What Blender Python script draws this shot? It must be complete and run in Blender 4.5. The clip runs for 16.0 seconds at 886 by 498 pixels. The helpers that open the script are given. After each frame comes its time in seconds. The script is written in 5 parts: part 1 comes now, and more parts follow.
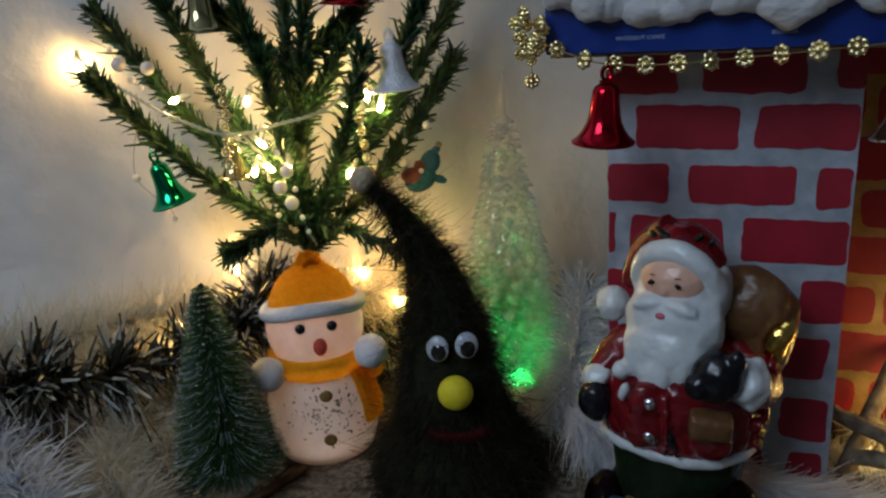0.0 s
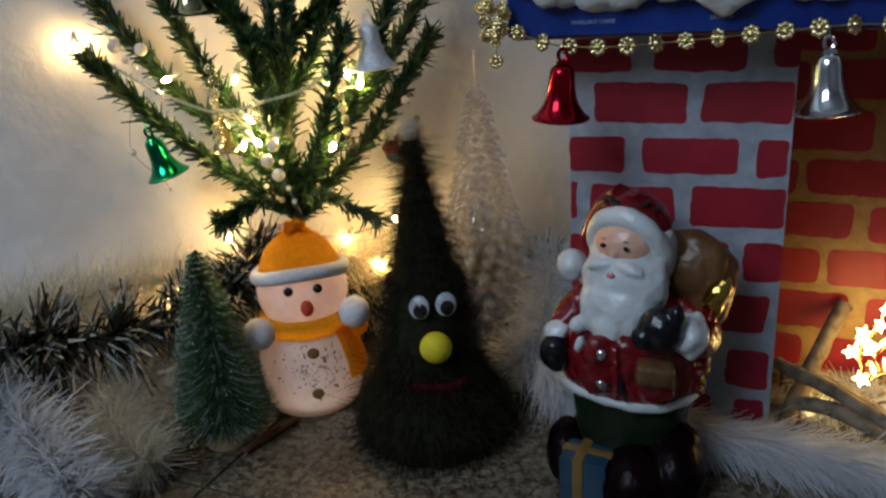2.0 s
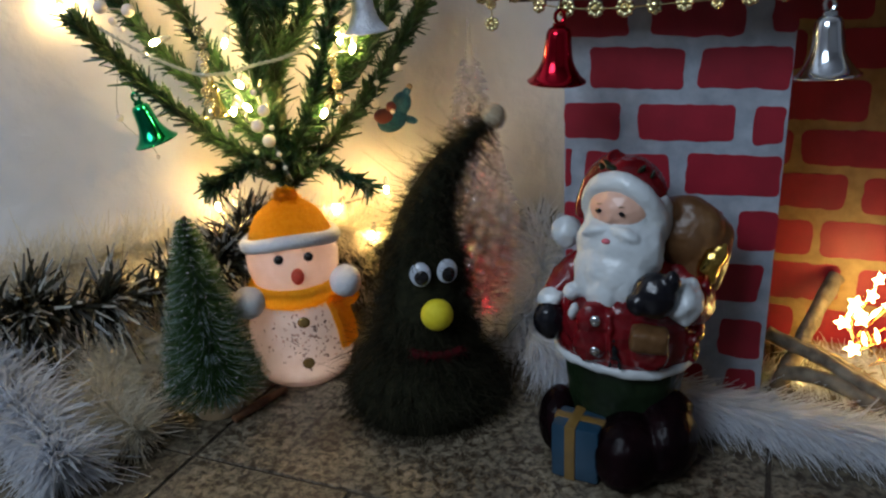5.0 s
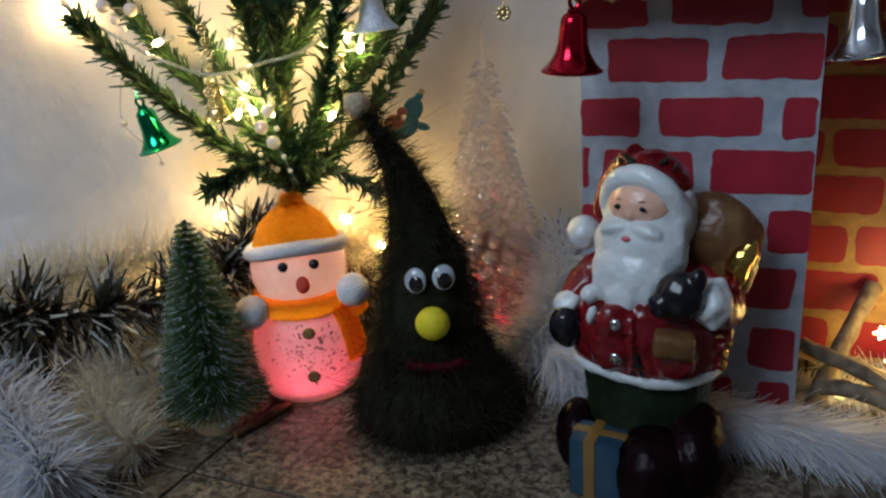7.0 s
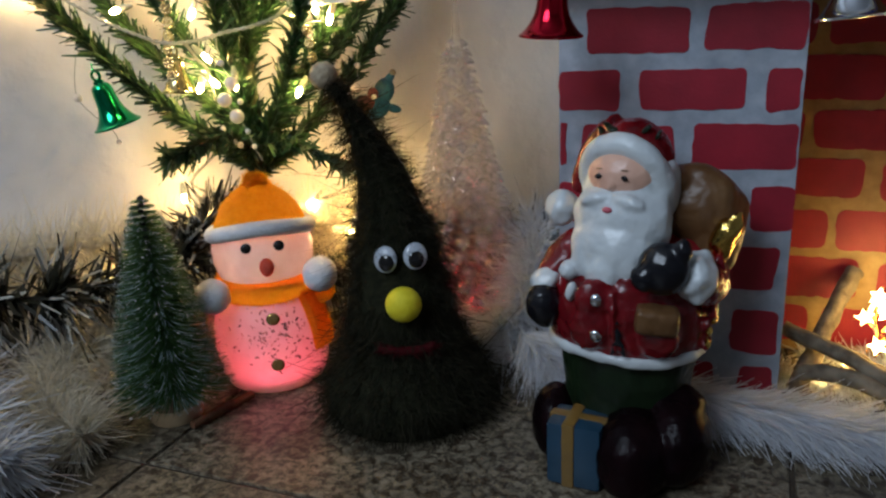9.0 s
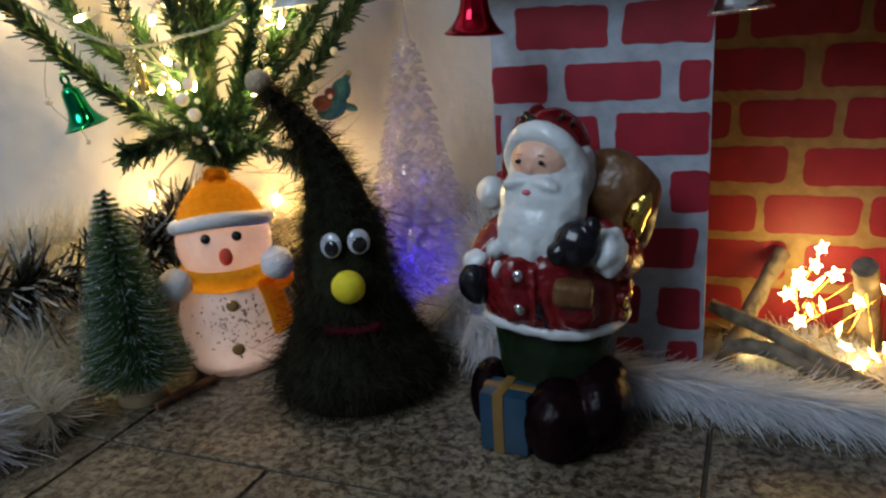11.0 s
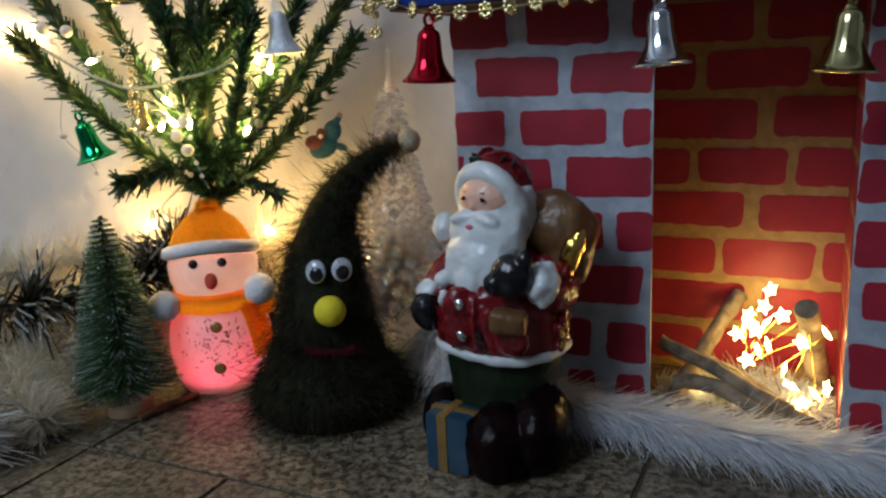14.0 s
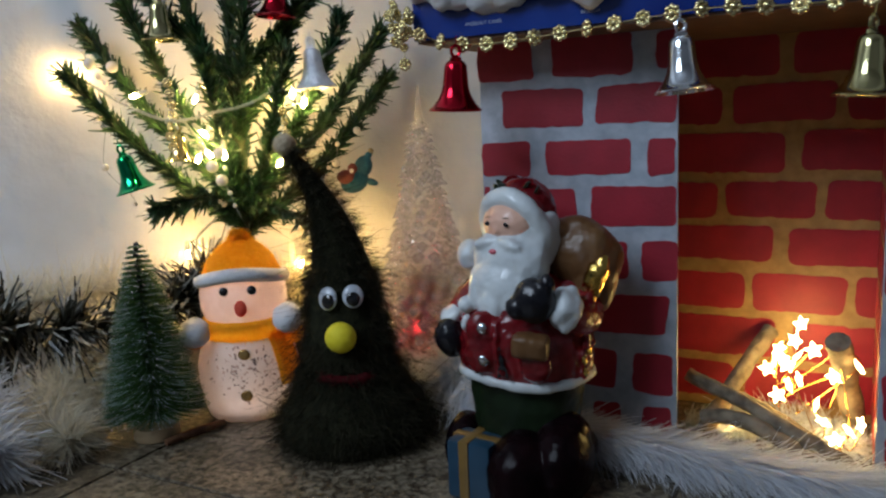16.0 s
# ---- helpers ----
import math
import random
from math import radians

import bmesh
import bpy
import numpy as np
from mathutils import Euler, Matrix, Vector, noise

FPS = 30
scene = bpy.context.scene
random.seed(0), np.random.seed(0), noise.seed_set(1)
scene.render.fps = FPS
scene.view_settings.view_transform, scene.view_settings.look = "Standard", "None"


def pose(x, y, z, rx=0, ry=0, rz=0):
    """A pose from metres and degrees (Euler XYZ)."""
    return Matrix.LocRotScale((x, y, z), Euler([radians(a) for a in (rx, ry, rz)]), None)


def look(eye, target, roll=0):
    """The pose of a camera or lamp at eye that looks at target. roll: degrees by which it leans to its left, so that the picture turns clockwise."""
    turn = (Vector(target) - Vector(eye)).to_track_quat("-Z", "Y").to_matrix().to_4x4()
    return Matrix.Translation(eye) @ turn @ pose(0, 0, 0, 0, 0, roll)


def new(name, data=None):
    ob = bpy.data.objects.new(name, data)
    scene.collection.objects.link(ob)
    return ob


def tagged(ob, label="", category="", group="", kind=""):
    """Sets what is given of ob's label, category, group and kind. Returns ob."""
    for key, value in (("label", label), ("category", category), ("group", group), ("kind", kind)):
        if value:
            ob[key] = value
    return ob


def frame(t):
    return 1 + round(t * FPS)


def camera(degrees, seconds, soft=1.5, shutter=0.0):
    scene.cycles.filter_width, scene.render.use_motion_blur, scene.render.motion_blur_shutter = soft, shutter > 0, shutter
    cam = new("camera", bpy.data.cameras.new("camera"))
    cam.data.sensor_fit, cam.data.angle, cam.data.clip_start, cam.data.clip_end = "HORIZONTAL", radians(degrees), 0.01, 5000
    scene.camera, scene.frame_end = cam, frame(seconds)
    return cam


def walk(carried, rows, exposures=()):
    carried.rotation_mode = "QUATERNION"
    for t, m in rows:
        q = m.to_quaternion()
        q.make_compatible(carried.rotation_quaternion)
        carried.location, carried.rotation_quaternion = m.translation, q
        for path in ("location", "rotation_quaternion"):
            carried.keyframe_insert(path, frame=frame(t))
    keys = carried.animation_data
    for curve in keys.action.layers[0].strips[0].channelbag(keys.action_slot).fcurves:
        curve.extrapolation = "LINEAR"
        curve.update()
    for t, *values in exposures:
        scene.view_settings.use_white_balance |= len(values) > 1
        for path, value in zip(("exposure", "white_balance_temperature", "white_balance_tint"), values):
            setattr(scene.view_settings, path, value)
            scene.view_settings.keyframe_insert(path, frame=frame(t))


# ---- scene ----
cam = camera(59.4, 16.0, soft=2.3, shutter=0.7)
METRES, EYE, TILT, LEAN, TURN = 0.28, 0.285, 0.0, 0.0, 0.0
ROWS = [
    (0.0, 0.0, 0.0, 0.0, -1.08, -17.26, 3.48),
    (0.5, 0.0223, -0.0566, 0.0138, -0.4, -17.49, 3.65),
    (1.0, 0.0178, -0.0828, 0.0291, -1.29, -18.64, 3.14),
    (1.5, 0.0198, -0.1137, 0.032, -1.27, -18.87, 2.81),
    (2.0, 0.0432, -0.1312, 0.0388, -1.59, -19.72, 3.79),
    (2.5, 0.036, -0.1504, 0.0308, -1.62, -21.26, 3.47),
    (3.0, 0.0437, -0.1616, 0.0261, -1.2, -21.67, 3.41),
    (5.5, 0.029, -0.1206, -0.0105, -2.42, -20.8, 3.12),
    (6.0, 0.0462, -0.1137, -0.0294, -2.04, -20.66, 3.34),
    (6.5, 0.0406, -0.0748, -0.0678, -2.0, -20.13, 2.93),
    (7.0, 0.0504, -0.0664, -0.0899, -0.81, -18.41, 3.69),
    (7.5, 0.0367, -0.0538, -0.0902, -1.34, -18.93, 3.75),
    (8.0, 0.032, -0.0443, -0.1174, -1.52, -18.7, 3.26),
    (8.5, 0.0317, -0.0107, -0.1607, -2.6, -18.03, 2.43),
    (11.0, 0.1574, -0.1388, -0.2023, -3.01, -16.88, 3.61),
    (11.5, 0.1819, -0.1709, -0.1992, -3.06, -16.54, 3.97),
    (12.0, 0.2186, -0.2087, -0.1949, -1.52, -14.85, 3.85),
    (12.5, 0.2559, -0.2363, -0.189, -0.76, -14.59, 3.39),
    (13.0, 0.2774, -0.2545, -0.1821, -0.09, -14.48, 3.31),
    (13.5, 0.2977, -0.2559, -0.1918, -0.17, -14.09, 2.61),
    (14.0, 0.3377, -0.2597, -0.2056, 0.61, -13.52, 2.79),
    (14.5, 0.3574, -0.2687, -0.214, 1.45, -12.99, 2.6),
    (15.0, 0.3774, -0.281, -0.2253, 2.38, -11.89, 2.49),
    (15.5, 0.3922, -0.2924, -0.2326, 3.67, -10.64, 2.45),
    (16.0, 0.3603, -0.2848, -0.2603, 3.37, -9.42, 2.59),
]
walk(cam, [(t, pose(0, 0, EYE, TILT, LEAN, TURN) @ pose(METRES * x, METRES * y, METRES * z, 90 + pitch, roll, yaw)) for t, x, y, z, yaw, pitch, roll in ROWS],
     exposures=[(0.0, -0.50), (1.0, -0.46), (2.0, -0.28), (3.0, -0.12), (5.5, 0.0), (11.0, 0.02), (16.0, 0.14)])

# ---- light ----
world = bpy.data.worlds.new("world")
scene.world = world
world.use_nodes = True
world.node_tree.nodes["Background"].inputs[0].default_value = (0.30, 0.36, 0.46, 1)
world.node_tree.nodes["Background"].inputs[1].default_value = 0.46
win = bpy.data.lights.new("window_light", "AREA")
win.shape, win.size, win.size_y, win.energy, win.color = "RECTANGLE", 0.85, 0.75, 19.5, (0.68, 0.82, 1.0)
wob = new("window_light", win)
wob.matrix_world = look((-1.0, -0.68, 1.31), (0.05, 0.45, 0.12))

TURN_FP = radians(-24.5)
FP = Matrix.Rotation(TURN_FP, 4, "Z")


# ---- materials ----
def mat(name, col, rough=0.5, metal=0.0, col2=None, scale=60.0, bump=0.0, bscale=300.0, coat=0.0, trans=0.0,
        sheen=0.0, low=0.35, high=0.65, emit=None, power=0.0, translucent=0.0, vary=0.0, detail=4.0, stain=0.0, sscale=9.0, spec=0.5):
    m = bpy.data.materials.new(name)
    m.use_nodes = True
    n, l = m.node_tree.nodes, m.node_tree.links
    b = n["Principled BSDF"]
    b.inputs["Base Color"].default_value = (*col, 1)
    b.inputs["Roughness"].default_value, b.inputs["Metallic"].default_value = rough, metal
    b.inputs["Coat Weight"].default_value, b.inputs["Transmission Weight"].default_value = coat, trans
    b.inputs["Coat Roughness"].default_value = 0.14
    b.inputs["Sheen Weight"].default_value = sheen
    b.inputs["Specular IOR Level"].default_value = spec
    tc = n.new("ShaderNodeTexCoord")
    out = None
    if col2:
        t = n.new("ShaderNodeTexNoise")
        t.inputs["Scale"].default_value, t.inputs["Detail"].default_value = scale, detail
        t.inputs["Roughness"].default_value, t.inputs["Distortion"].default_value = (0.72, 0.5) if detail > 6 else (0.5, 0.0)
        l.new(tc.outputs["Object"], t.inputs["Vector"])
        r = n.new("ShaderNodeValToRGB")
        r.color_ramp.elements[0].position, r.color_ramp.elements[1].position = low, high
        r.color_ramp.elements[0].color, r.color_ramp.elements[1].color = (*col, 1), (*col2, 1)
        l.new(t.outputs["Fac"], r.inputs["Fac"])
        out = r.outputs["Color"]
    if stain:
        t3 = n.new("ShaderNodeTexNoise")
        t3.inputs["Scale"].default_value, t3.inputs["Detail"].default_value = sscale, 5
        l.new(tc.outputs["Object"], t3.inputs["Vector"])
        m3 = n.new("ShaderNodeMapRange")
        m3.inputs["From Min"].default_value, m3.inputs["From Max"].default_value = 0.35, 0.65
        m3.inputs["To Min"].default_value, m3.inputs["To Max"].default_value = 1 - stain, 1.0
        l.new(t3.outputs["Fac"], m3.inputs["Value"])
        mu = n.new("ShaderNodeMix")
        mu.data_type, mu.blend_type = "RGBA", "MULTIPLY"
        mu.inputs[0].default_value = 1.0
        l.new(out, mu.inputs[6])
        l.new(m3.outputs[0], mu.inputs[7])
        out = mu.outputs[2]
    if vary:
        g = n.new("ShaderNodeNewGeometry")
        h = n.new("ShaderNodeHueSaturation")
        mr = n.new("ShaderNodeMapRange")
        mr.inputs["To Min"].default_value, mr.inputs["To Max"].default_value = 1 - vary, 1 + vary
        l.new(g.outputs["Random Per Island"], mr.inputs["Value"])
        l.new(mr.outputs[0], h.inputs["Value"])
        h.inputs["Color"].default_value = (*col, 1)
        if out:
            l.new(out, h.inputs["Color"])
        out = h.outputs["Color"]
    if out:
        l.new(out, b.inputs["Base Color"])
    if bump:
        t2 = n.new("ShaderNodeTexNoise")
        t2.inputs["Scale"].default_value, t2.inputs["Detail"].default_value = bscale, 3
        l.new(tc.outputs["Object"], t2.inputs["Vector"])
        bp = n.new("ShaderNodeBump")
        bp.inputs["Strength"].default_value, bp.inputs["Distance"].default_value = bump, 0.002
        l.new(t2.outputs["Fac"], bp.inputs["Height"])
        l.new(bp.outputs["Normal"], b.inputs["Normal"])
    if emit:
        b.inputs["Emission Color"].default_value = (*emit, 1)
        b.inputs["Emission Strength"].default_value = power
    if translucent:
        tl = n.new("ShaderNodeBsdfTranslucent")
        tl.inputs["Color"].default_value = (*col, 1)
        if out:
            l.new(out, tl.inputs["Color"])
        mx = n.new("ShaderNodeMixShader")
        mx.inputs[0].default_value = translucent
        l.new(b.outputs[0], mx.inputs[1])
        l.new(tl.outputs[0], mx.inputs[2])
        l.new(mx.outputs[0], n["Material Output"].inputs["Surface"])
    return m


WALL = mat("wall_paint", (0.76, 0.75, 0.745), 0.32, col2=(0.83, 0.825, 0.82), scale=14, bump=1.0, bscale=62, stain=0.12, sscale=7)
ROOM = mat("room_paint", (0.46, 0.46, 0.47), 0.8, col2=(0.52, 0.52, 0.53), scale=5)
TILE = mat("mottled_tile", (0.052, 0.034, 0.020), 0.36, col2=(0.31, 0.26, 0.18), scale=185, low=0.42, high=0.60, bump=0.25, bscale=160, detail=9, stain=0.5, sscale=17)
TILE_D = mat("mottled_tile_dark", (0.040, 0.025, 0.015), 0.36, col2=(0.22, 0.17, 0.115), scale=170, low=0.42, high=0.64, bump=0.25, bscale=160, detail=9, stain=0.5, sscale=15)
JOINT = mat("tile_joint", (0.035, 0.024, 0.016), 0.8, col2=(0.06, 0.045, 0.03), scale=200)
WOOD = mat("table_wood", (0.12, 0.06, 0.03), 0.5, col2=(0.2, 0.11, 0.05), scale=20)
RED = mat("red_card", (0.27, 0.007, 0.022), 0.5, col2=(0.34, 0.010, 0.028), scale=55, bump=0.1, bscale=500, stain=0.15, sscale=30)
SILVER_PAINT = mat("silver_mortar_paint", (0.36, 0.41, 0.48), 0.5, 0.3, col2=(0.48, 0.53, 0.60), scale=110, bump=0.10, bscale=300, stain=0.2, sscale=40)
TAN_PAINT = mat("tan_mortar_paint", (0.28, 0.165, 0.058), 0.5, 0.1, col2=(0.37, 0.23, 0.085), scale=120, bump=0.2, bscale=400)
CARD = mat("brown_card", (0.075, 0.036, 0.022), 0.75, col2=(0.11, 0.055, 0.032), scale=90)
BLUE = mat("blue_gloss_card", (0.006, 0.022, 0.17), 0.2, col2=(0.010, 0.04, 0.24), scale=18, coat=0.4, bump=0.05, bscale=30)
INK = mat("pale_ink", (0.32, 0.38, 0.5), 0.5)
COTTON = mat("cotton_wool", (0.82, 0.83, 0.85), 0.95, col2=(0.7, 0.71, 0.74), scale=120, bump=0.8, bscale=220, sheen=0.5, translucent=0.25)
GOLD = mat("gold_plastic", (0.82, 0.68, 0.32), 0.14, 1.0, col2=(0.78, 0.68, 0.38), scale=90)
OLIVE_GOLD = mat("pale_gold_foil", (0.62, 0.56, 0.28), 0.16, 1.0, col2=(0.50, 0.46, 0.24), scale=60)
SILVER = mat("silver_foil", (0.84, 0.88, 0.93), 0.15, 1.0, col2=(0.70, 0.75, 0.82), scale=60)
FROST = mat("frosted_silver", (0.74, 0.76, 0.80), 0.38, 0.55, col2=(0.88, 0.90, 0.93), scale=300, bump=0.7, bscale=700)
REDFOIL = mat("red_foil", (0.56, 0.012, 0.030), 0.15, 1.0, col2=(0.42, 0.009, 0.022), scale=60)
GREENFOIL = mat("green_foil", (0.012, 0.42, 0.17), 0.13, 1.0, col2=(0.01, 0.34, 0.13), scale=60)
NEEDLE = mat("pvc_needles", (0.013, 0.056, 0.024), 0.45, col2=(0.036, 0.090, 0.029), scale=40, vary=0.5, translucent=0.14)
STEM = mat("wrapped_wire", (0.03, 0.06, 0.025), 0.7, col2=(0.06, 0.07, 0.03), scale=200)
WIRE_D = mat("dark_wire", (0.03, 0.04, 0.04), 0.4, 0.6, col2=(0.05, 0.06, 0.055), scale=300)
TIN_W = mat("white_tinsel", (0.74, 0.76, 0.80), 0.30, vary=0.15, translucent=0.5)
TIN_C = mat("cream_tinsel", (0.76, 0.71, 0.59), 0.35, vary=0.15, translucent=0.5)
TIN_D = mat("dark_tinsel", (0.026, 0.025, 0.014), 0.4, vary=0.5)
TIN_T = mat("frosted_tip", (0.30, 0.29, 0.25), 0.5, vary=0.6)
BRISTLE = mat("sisal_bristle", (0.085, 0.17, 0.06), 0.55, vary=0.5, translucent=0.7)
BRISTLE_T = mat("sisal_frost", (0.40, 0.52, 0.52), 0.4, vary=0.7, translucent=0.3)
BASEWOOD = mat("pale_wood", (0.42, 0.29, 0.16), 0.6, col2=(0.5, 0.36, 0.21), scale=80, bump=0.2)
FUR = mat("dark_fur", (0.018, 0.0165, 0.009), 0.85, spec=0.2, col2=(0.034, 0.030, 0.016), scale=120, vary=0.5, translucent=0.35)
FURCORE = mat("fur_backing", (0.012, 0.013, 0.007), 0.95, spec=0.1, col2=(0.022, 0.022, 0.011), scale=200, bump=0.8, bscale=500)
FELT = mat("red_felt", (0.045, 0.004, 0.006), 0.95, spec=0.1, col2=(0.075, 0.007, 0.009), scale=300)
YELLOW = mat("yellow_foam", (0.70, 0.58, 0.012), 0.75, col2=(0.78, 0.66, 0.03), scale=250, bump=0.3, bscale=700)
POM = mat("pompom", (0.34, 0.26, 0.16), 0.9, col2=(0.48, 0.39, 0.26), scale=300, bump=0.5, bscale=500)
EYEW = mat("eye_white", (0.52, 0.57, 0.64), 0.18, coat=0.6)
BLACK = mat("black_gloss", (0.008, 0.008, 0.009), 0.15, coat=0.5)
SHELL = mat("milky_shell", (0.80, 0.74, 0.70), 0.35, col2=(0.86, 0.81, 0.78), scale=120, bump=0.25, bscale=250, translucent=0.45, coat=0.3)
ORANGE = mat("orange_knit", (0.88, 0.48, 0.016), 0.9, col2=(0.94, 0.57, 0.03), scale=300, bump=0.9, bscale=600, sheen=0.3, translucent=0.75)
FLUFF = mat("white_felt", (0.80, 0.80, 0.82), 0.95, col2=(0.74, 0.74, 0.77), scale=200, bump=0.5, bscale=500, sheen=0.3)
CORAL = mat("coral_felt", (0.78, 0.12, 0.07), 0.8, col2=(0.84, 0.17, 0.1), scale=200, translucent=0.4)
GLASSB = mat("bronze_gem", (0.45, 0.25, 0.08), 0.1, 0.7, col2=(0.6, 0.4, 0.15), scale=200)
FLAKE = mat("glitter_flake", (0.62, 0.48, 0.42), 0.25, 0.35, vary=0.7)
PEARL = mat("pearl", (0.84, 0.82, 0.80), 0.35, translucent=0.3, coat=0.3, col2=(0.86, 0.83, 0.8), scale=90)
CLEAR = mat("clear_cable", (0.62, 0.66, 0.64), 0.12, trans=0.6, translucent=0.15)
ACRYL = mat("clear_acrylic", (0.97, 0.94, 0.95), 0.05, bump=0.1, bscale=120)


def see_through(m, clear, milky):
    """Thin clear plastic: mostly passed by light, with a gloss on top and a little haze."""
    n, l = m.node_tree.nodes, m.node_tree.links
    tp = n.new("ShaderNodeBsdfTransparent")
    gl = n.new("ShaderNodeBsdfGlass")
    gl.inputs["Roughness"].default_value, gl.inputs["IOR"].default_value = 0.03, 1.42
    hz = n.new("ShaderNodeBsdfTranslucent")
    hz.inputs["Color"].default_value = (0.9, 0.86, 0.87, 1)
    a, b = n.new("ShaderNodeMixShader"), n.new("ShaderNodeMixShader")
    a.inputs[0].default_value, b.inputs[0].default_value = 1 - clear, milky
    l.new(tp.outputs[0], a.inputs[1])
    l.new(gl.outputs[0], a.inputs[2])
    l.new(a.outputs[0], b.inputs[1])
    l.new(hz.outputs[0], b.inputs[2])
    gs = n.new("ShaderNodeBsdfGlossy")
    gs.inputs["Roughness"].default_value = 0.12
    c = n.new("ShaderNodeMixShader")
    c.inputs[0].default_value = 0.14
    l.new(b.outputs[0], c.inputs[1])
    l.new(gs.outputs[0], c.inputs[2])
    l.new(c.outputs[0], n["Material Output"].inputs["Surface"])


see_through(ACRYL, 0.40, 0.15)
LED = mat("warm_led", (1, 0.8, 0.4), 0.3, emit=(1.0, 0.63, 0.22), power=540)
LEDS = mat("warm_led_star", (1, 0.8, 0.4), 0.3, emit=(1.0, 0.70, 0.24), power=34)
BARK = mat("bark", (0.10, 0.075, 0.05), 0.85, col2=(0.24, 0.19, 0.13), scale=110, bump=0.9, bscale=160)
REDBARK = mat("red_bark", (0.10, 0.04, 0.02), 0.85, col2=(0.2, 0.09, 0.04), scale=120, bump=0.7, bscale=200)
COPPER = mat("copper_wire", (0.75, 0.45, 0.15), 0.25, 1.0)
LEDG = mat("green_led", (0, 0.3, 0.05), 0.4, emit=(0.02, 1.0, 0.16), power=135)
LEDR = mat("red_led", (0.3, 0, 0), 0.4, emit=(1.0, 0.03, 0.05), power=24)
LEDB = mat("blue_led", (0, 0, 0.3), 0.4, emit=(0.06, 0.03, 1.0), power=135)
LEDH = mat("head_led", (0.3, 0.3, 0.25), 0.4, emit=(1.0, 0.56, 0.38), power=41)
LEDW = mat("pale_led", (0.3, 0.3, 0.25), 0.4, emit=(0.98, 0.76, 0.62), power=12)
LEDP = mat("pink_led", (0.3, 0, 0.05), 0.4, emit=(1.0, 0.09, 0.15), power=44)
BAFFLE = mat("baffle_black", (0.02, 0.02, 0.02), 0.6)
TEAL = mat("teal_glitter", (0.009, 0.08, 0.15), 0.5, col2=(0.015, 0.13, 0.21), scale=300, bump=0.4, bscale=500)
# figurine glazes
G_RED = mat("red_glaze", (0.20, 0.007, 0.011), 0.25, coat=0.2, spec=0.4, col2=(0.10, 0.003, 0.006), scale=70, bump=0.6, bscale=130)
G_WHITE = mat("white_glaze", (0.63, 0.67, 0.68), 0.36, coat=0.2, col2=(0.56, 0.60, 0.62), scale=70, bump=0.3, bscale=110)
G_SKIN = mat("skin_glaze", (0.74, 0.46, 0.34), 0.35, coat=0.15, col2=(0.72, 0.41, 0.30), scale=60)
G_BLACK = mat("black_glaze", (0.006, 0.006, 0.009), 0.25, coat=0.15, spec=0.35)
G_GREEN = mat("green_glaze", (0.006, 0.011, 0.005), 0.3, spec=0.2, coat=0.05, col2=(0.011, 0.022, 0.009), scale=60)
G_BROWN = mat("brown_glaze", (0.095, 0.042, 0.016), 0.4, coat=0.12, spec=0.3, col2=(0.15, 0.075, 0.03), scale=60, bump=0.35, bscale=100)
G_GOLD = mat("gold_glaze", (0.75, 0.50, 0.12), 0.16, 1.0, bump=0.5, bscale=220)
G_BLUE = mat("blue_glaze", (0.011, 0.042, 0.075), 0.3, coat=0.1, col2=(0.016, 0.056, 0.10), scale=60)
G_BOOT = mat("boot_glaze", (0.003, 0.0015, 0.002), 0.25, spec=0.06, coat=0.0, col2=(0.009, 0.003, 0.004), scale=60)
G_OCHRE = mat("ochre_glaze", (0.16, 0.09, 0.022), 0.3, coat=0.1, col2=(0.21, 0.12, 0.03), scale=90)
G_PINK = mat("lip_glaze", (0.6, 0.12, 0.16), 0.2, coat=0.5)


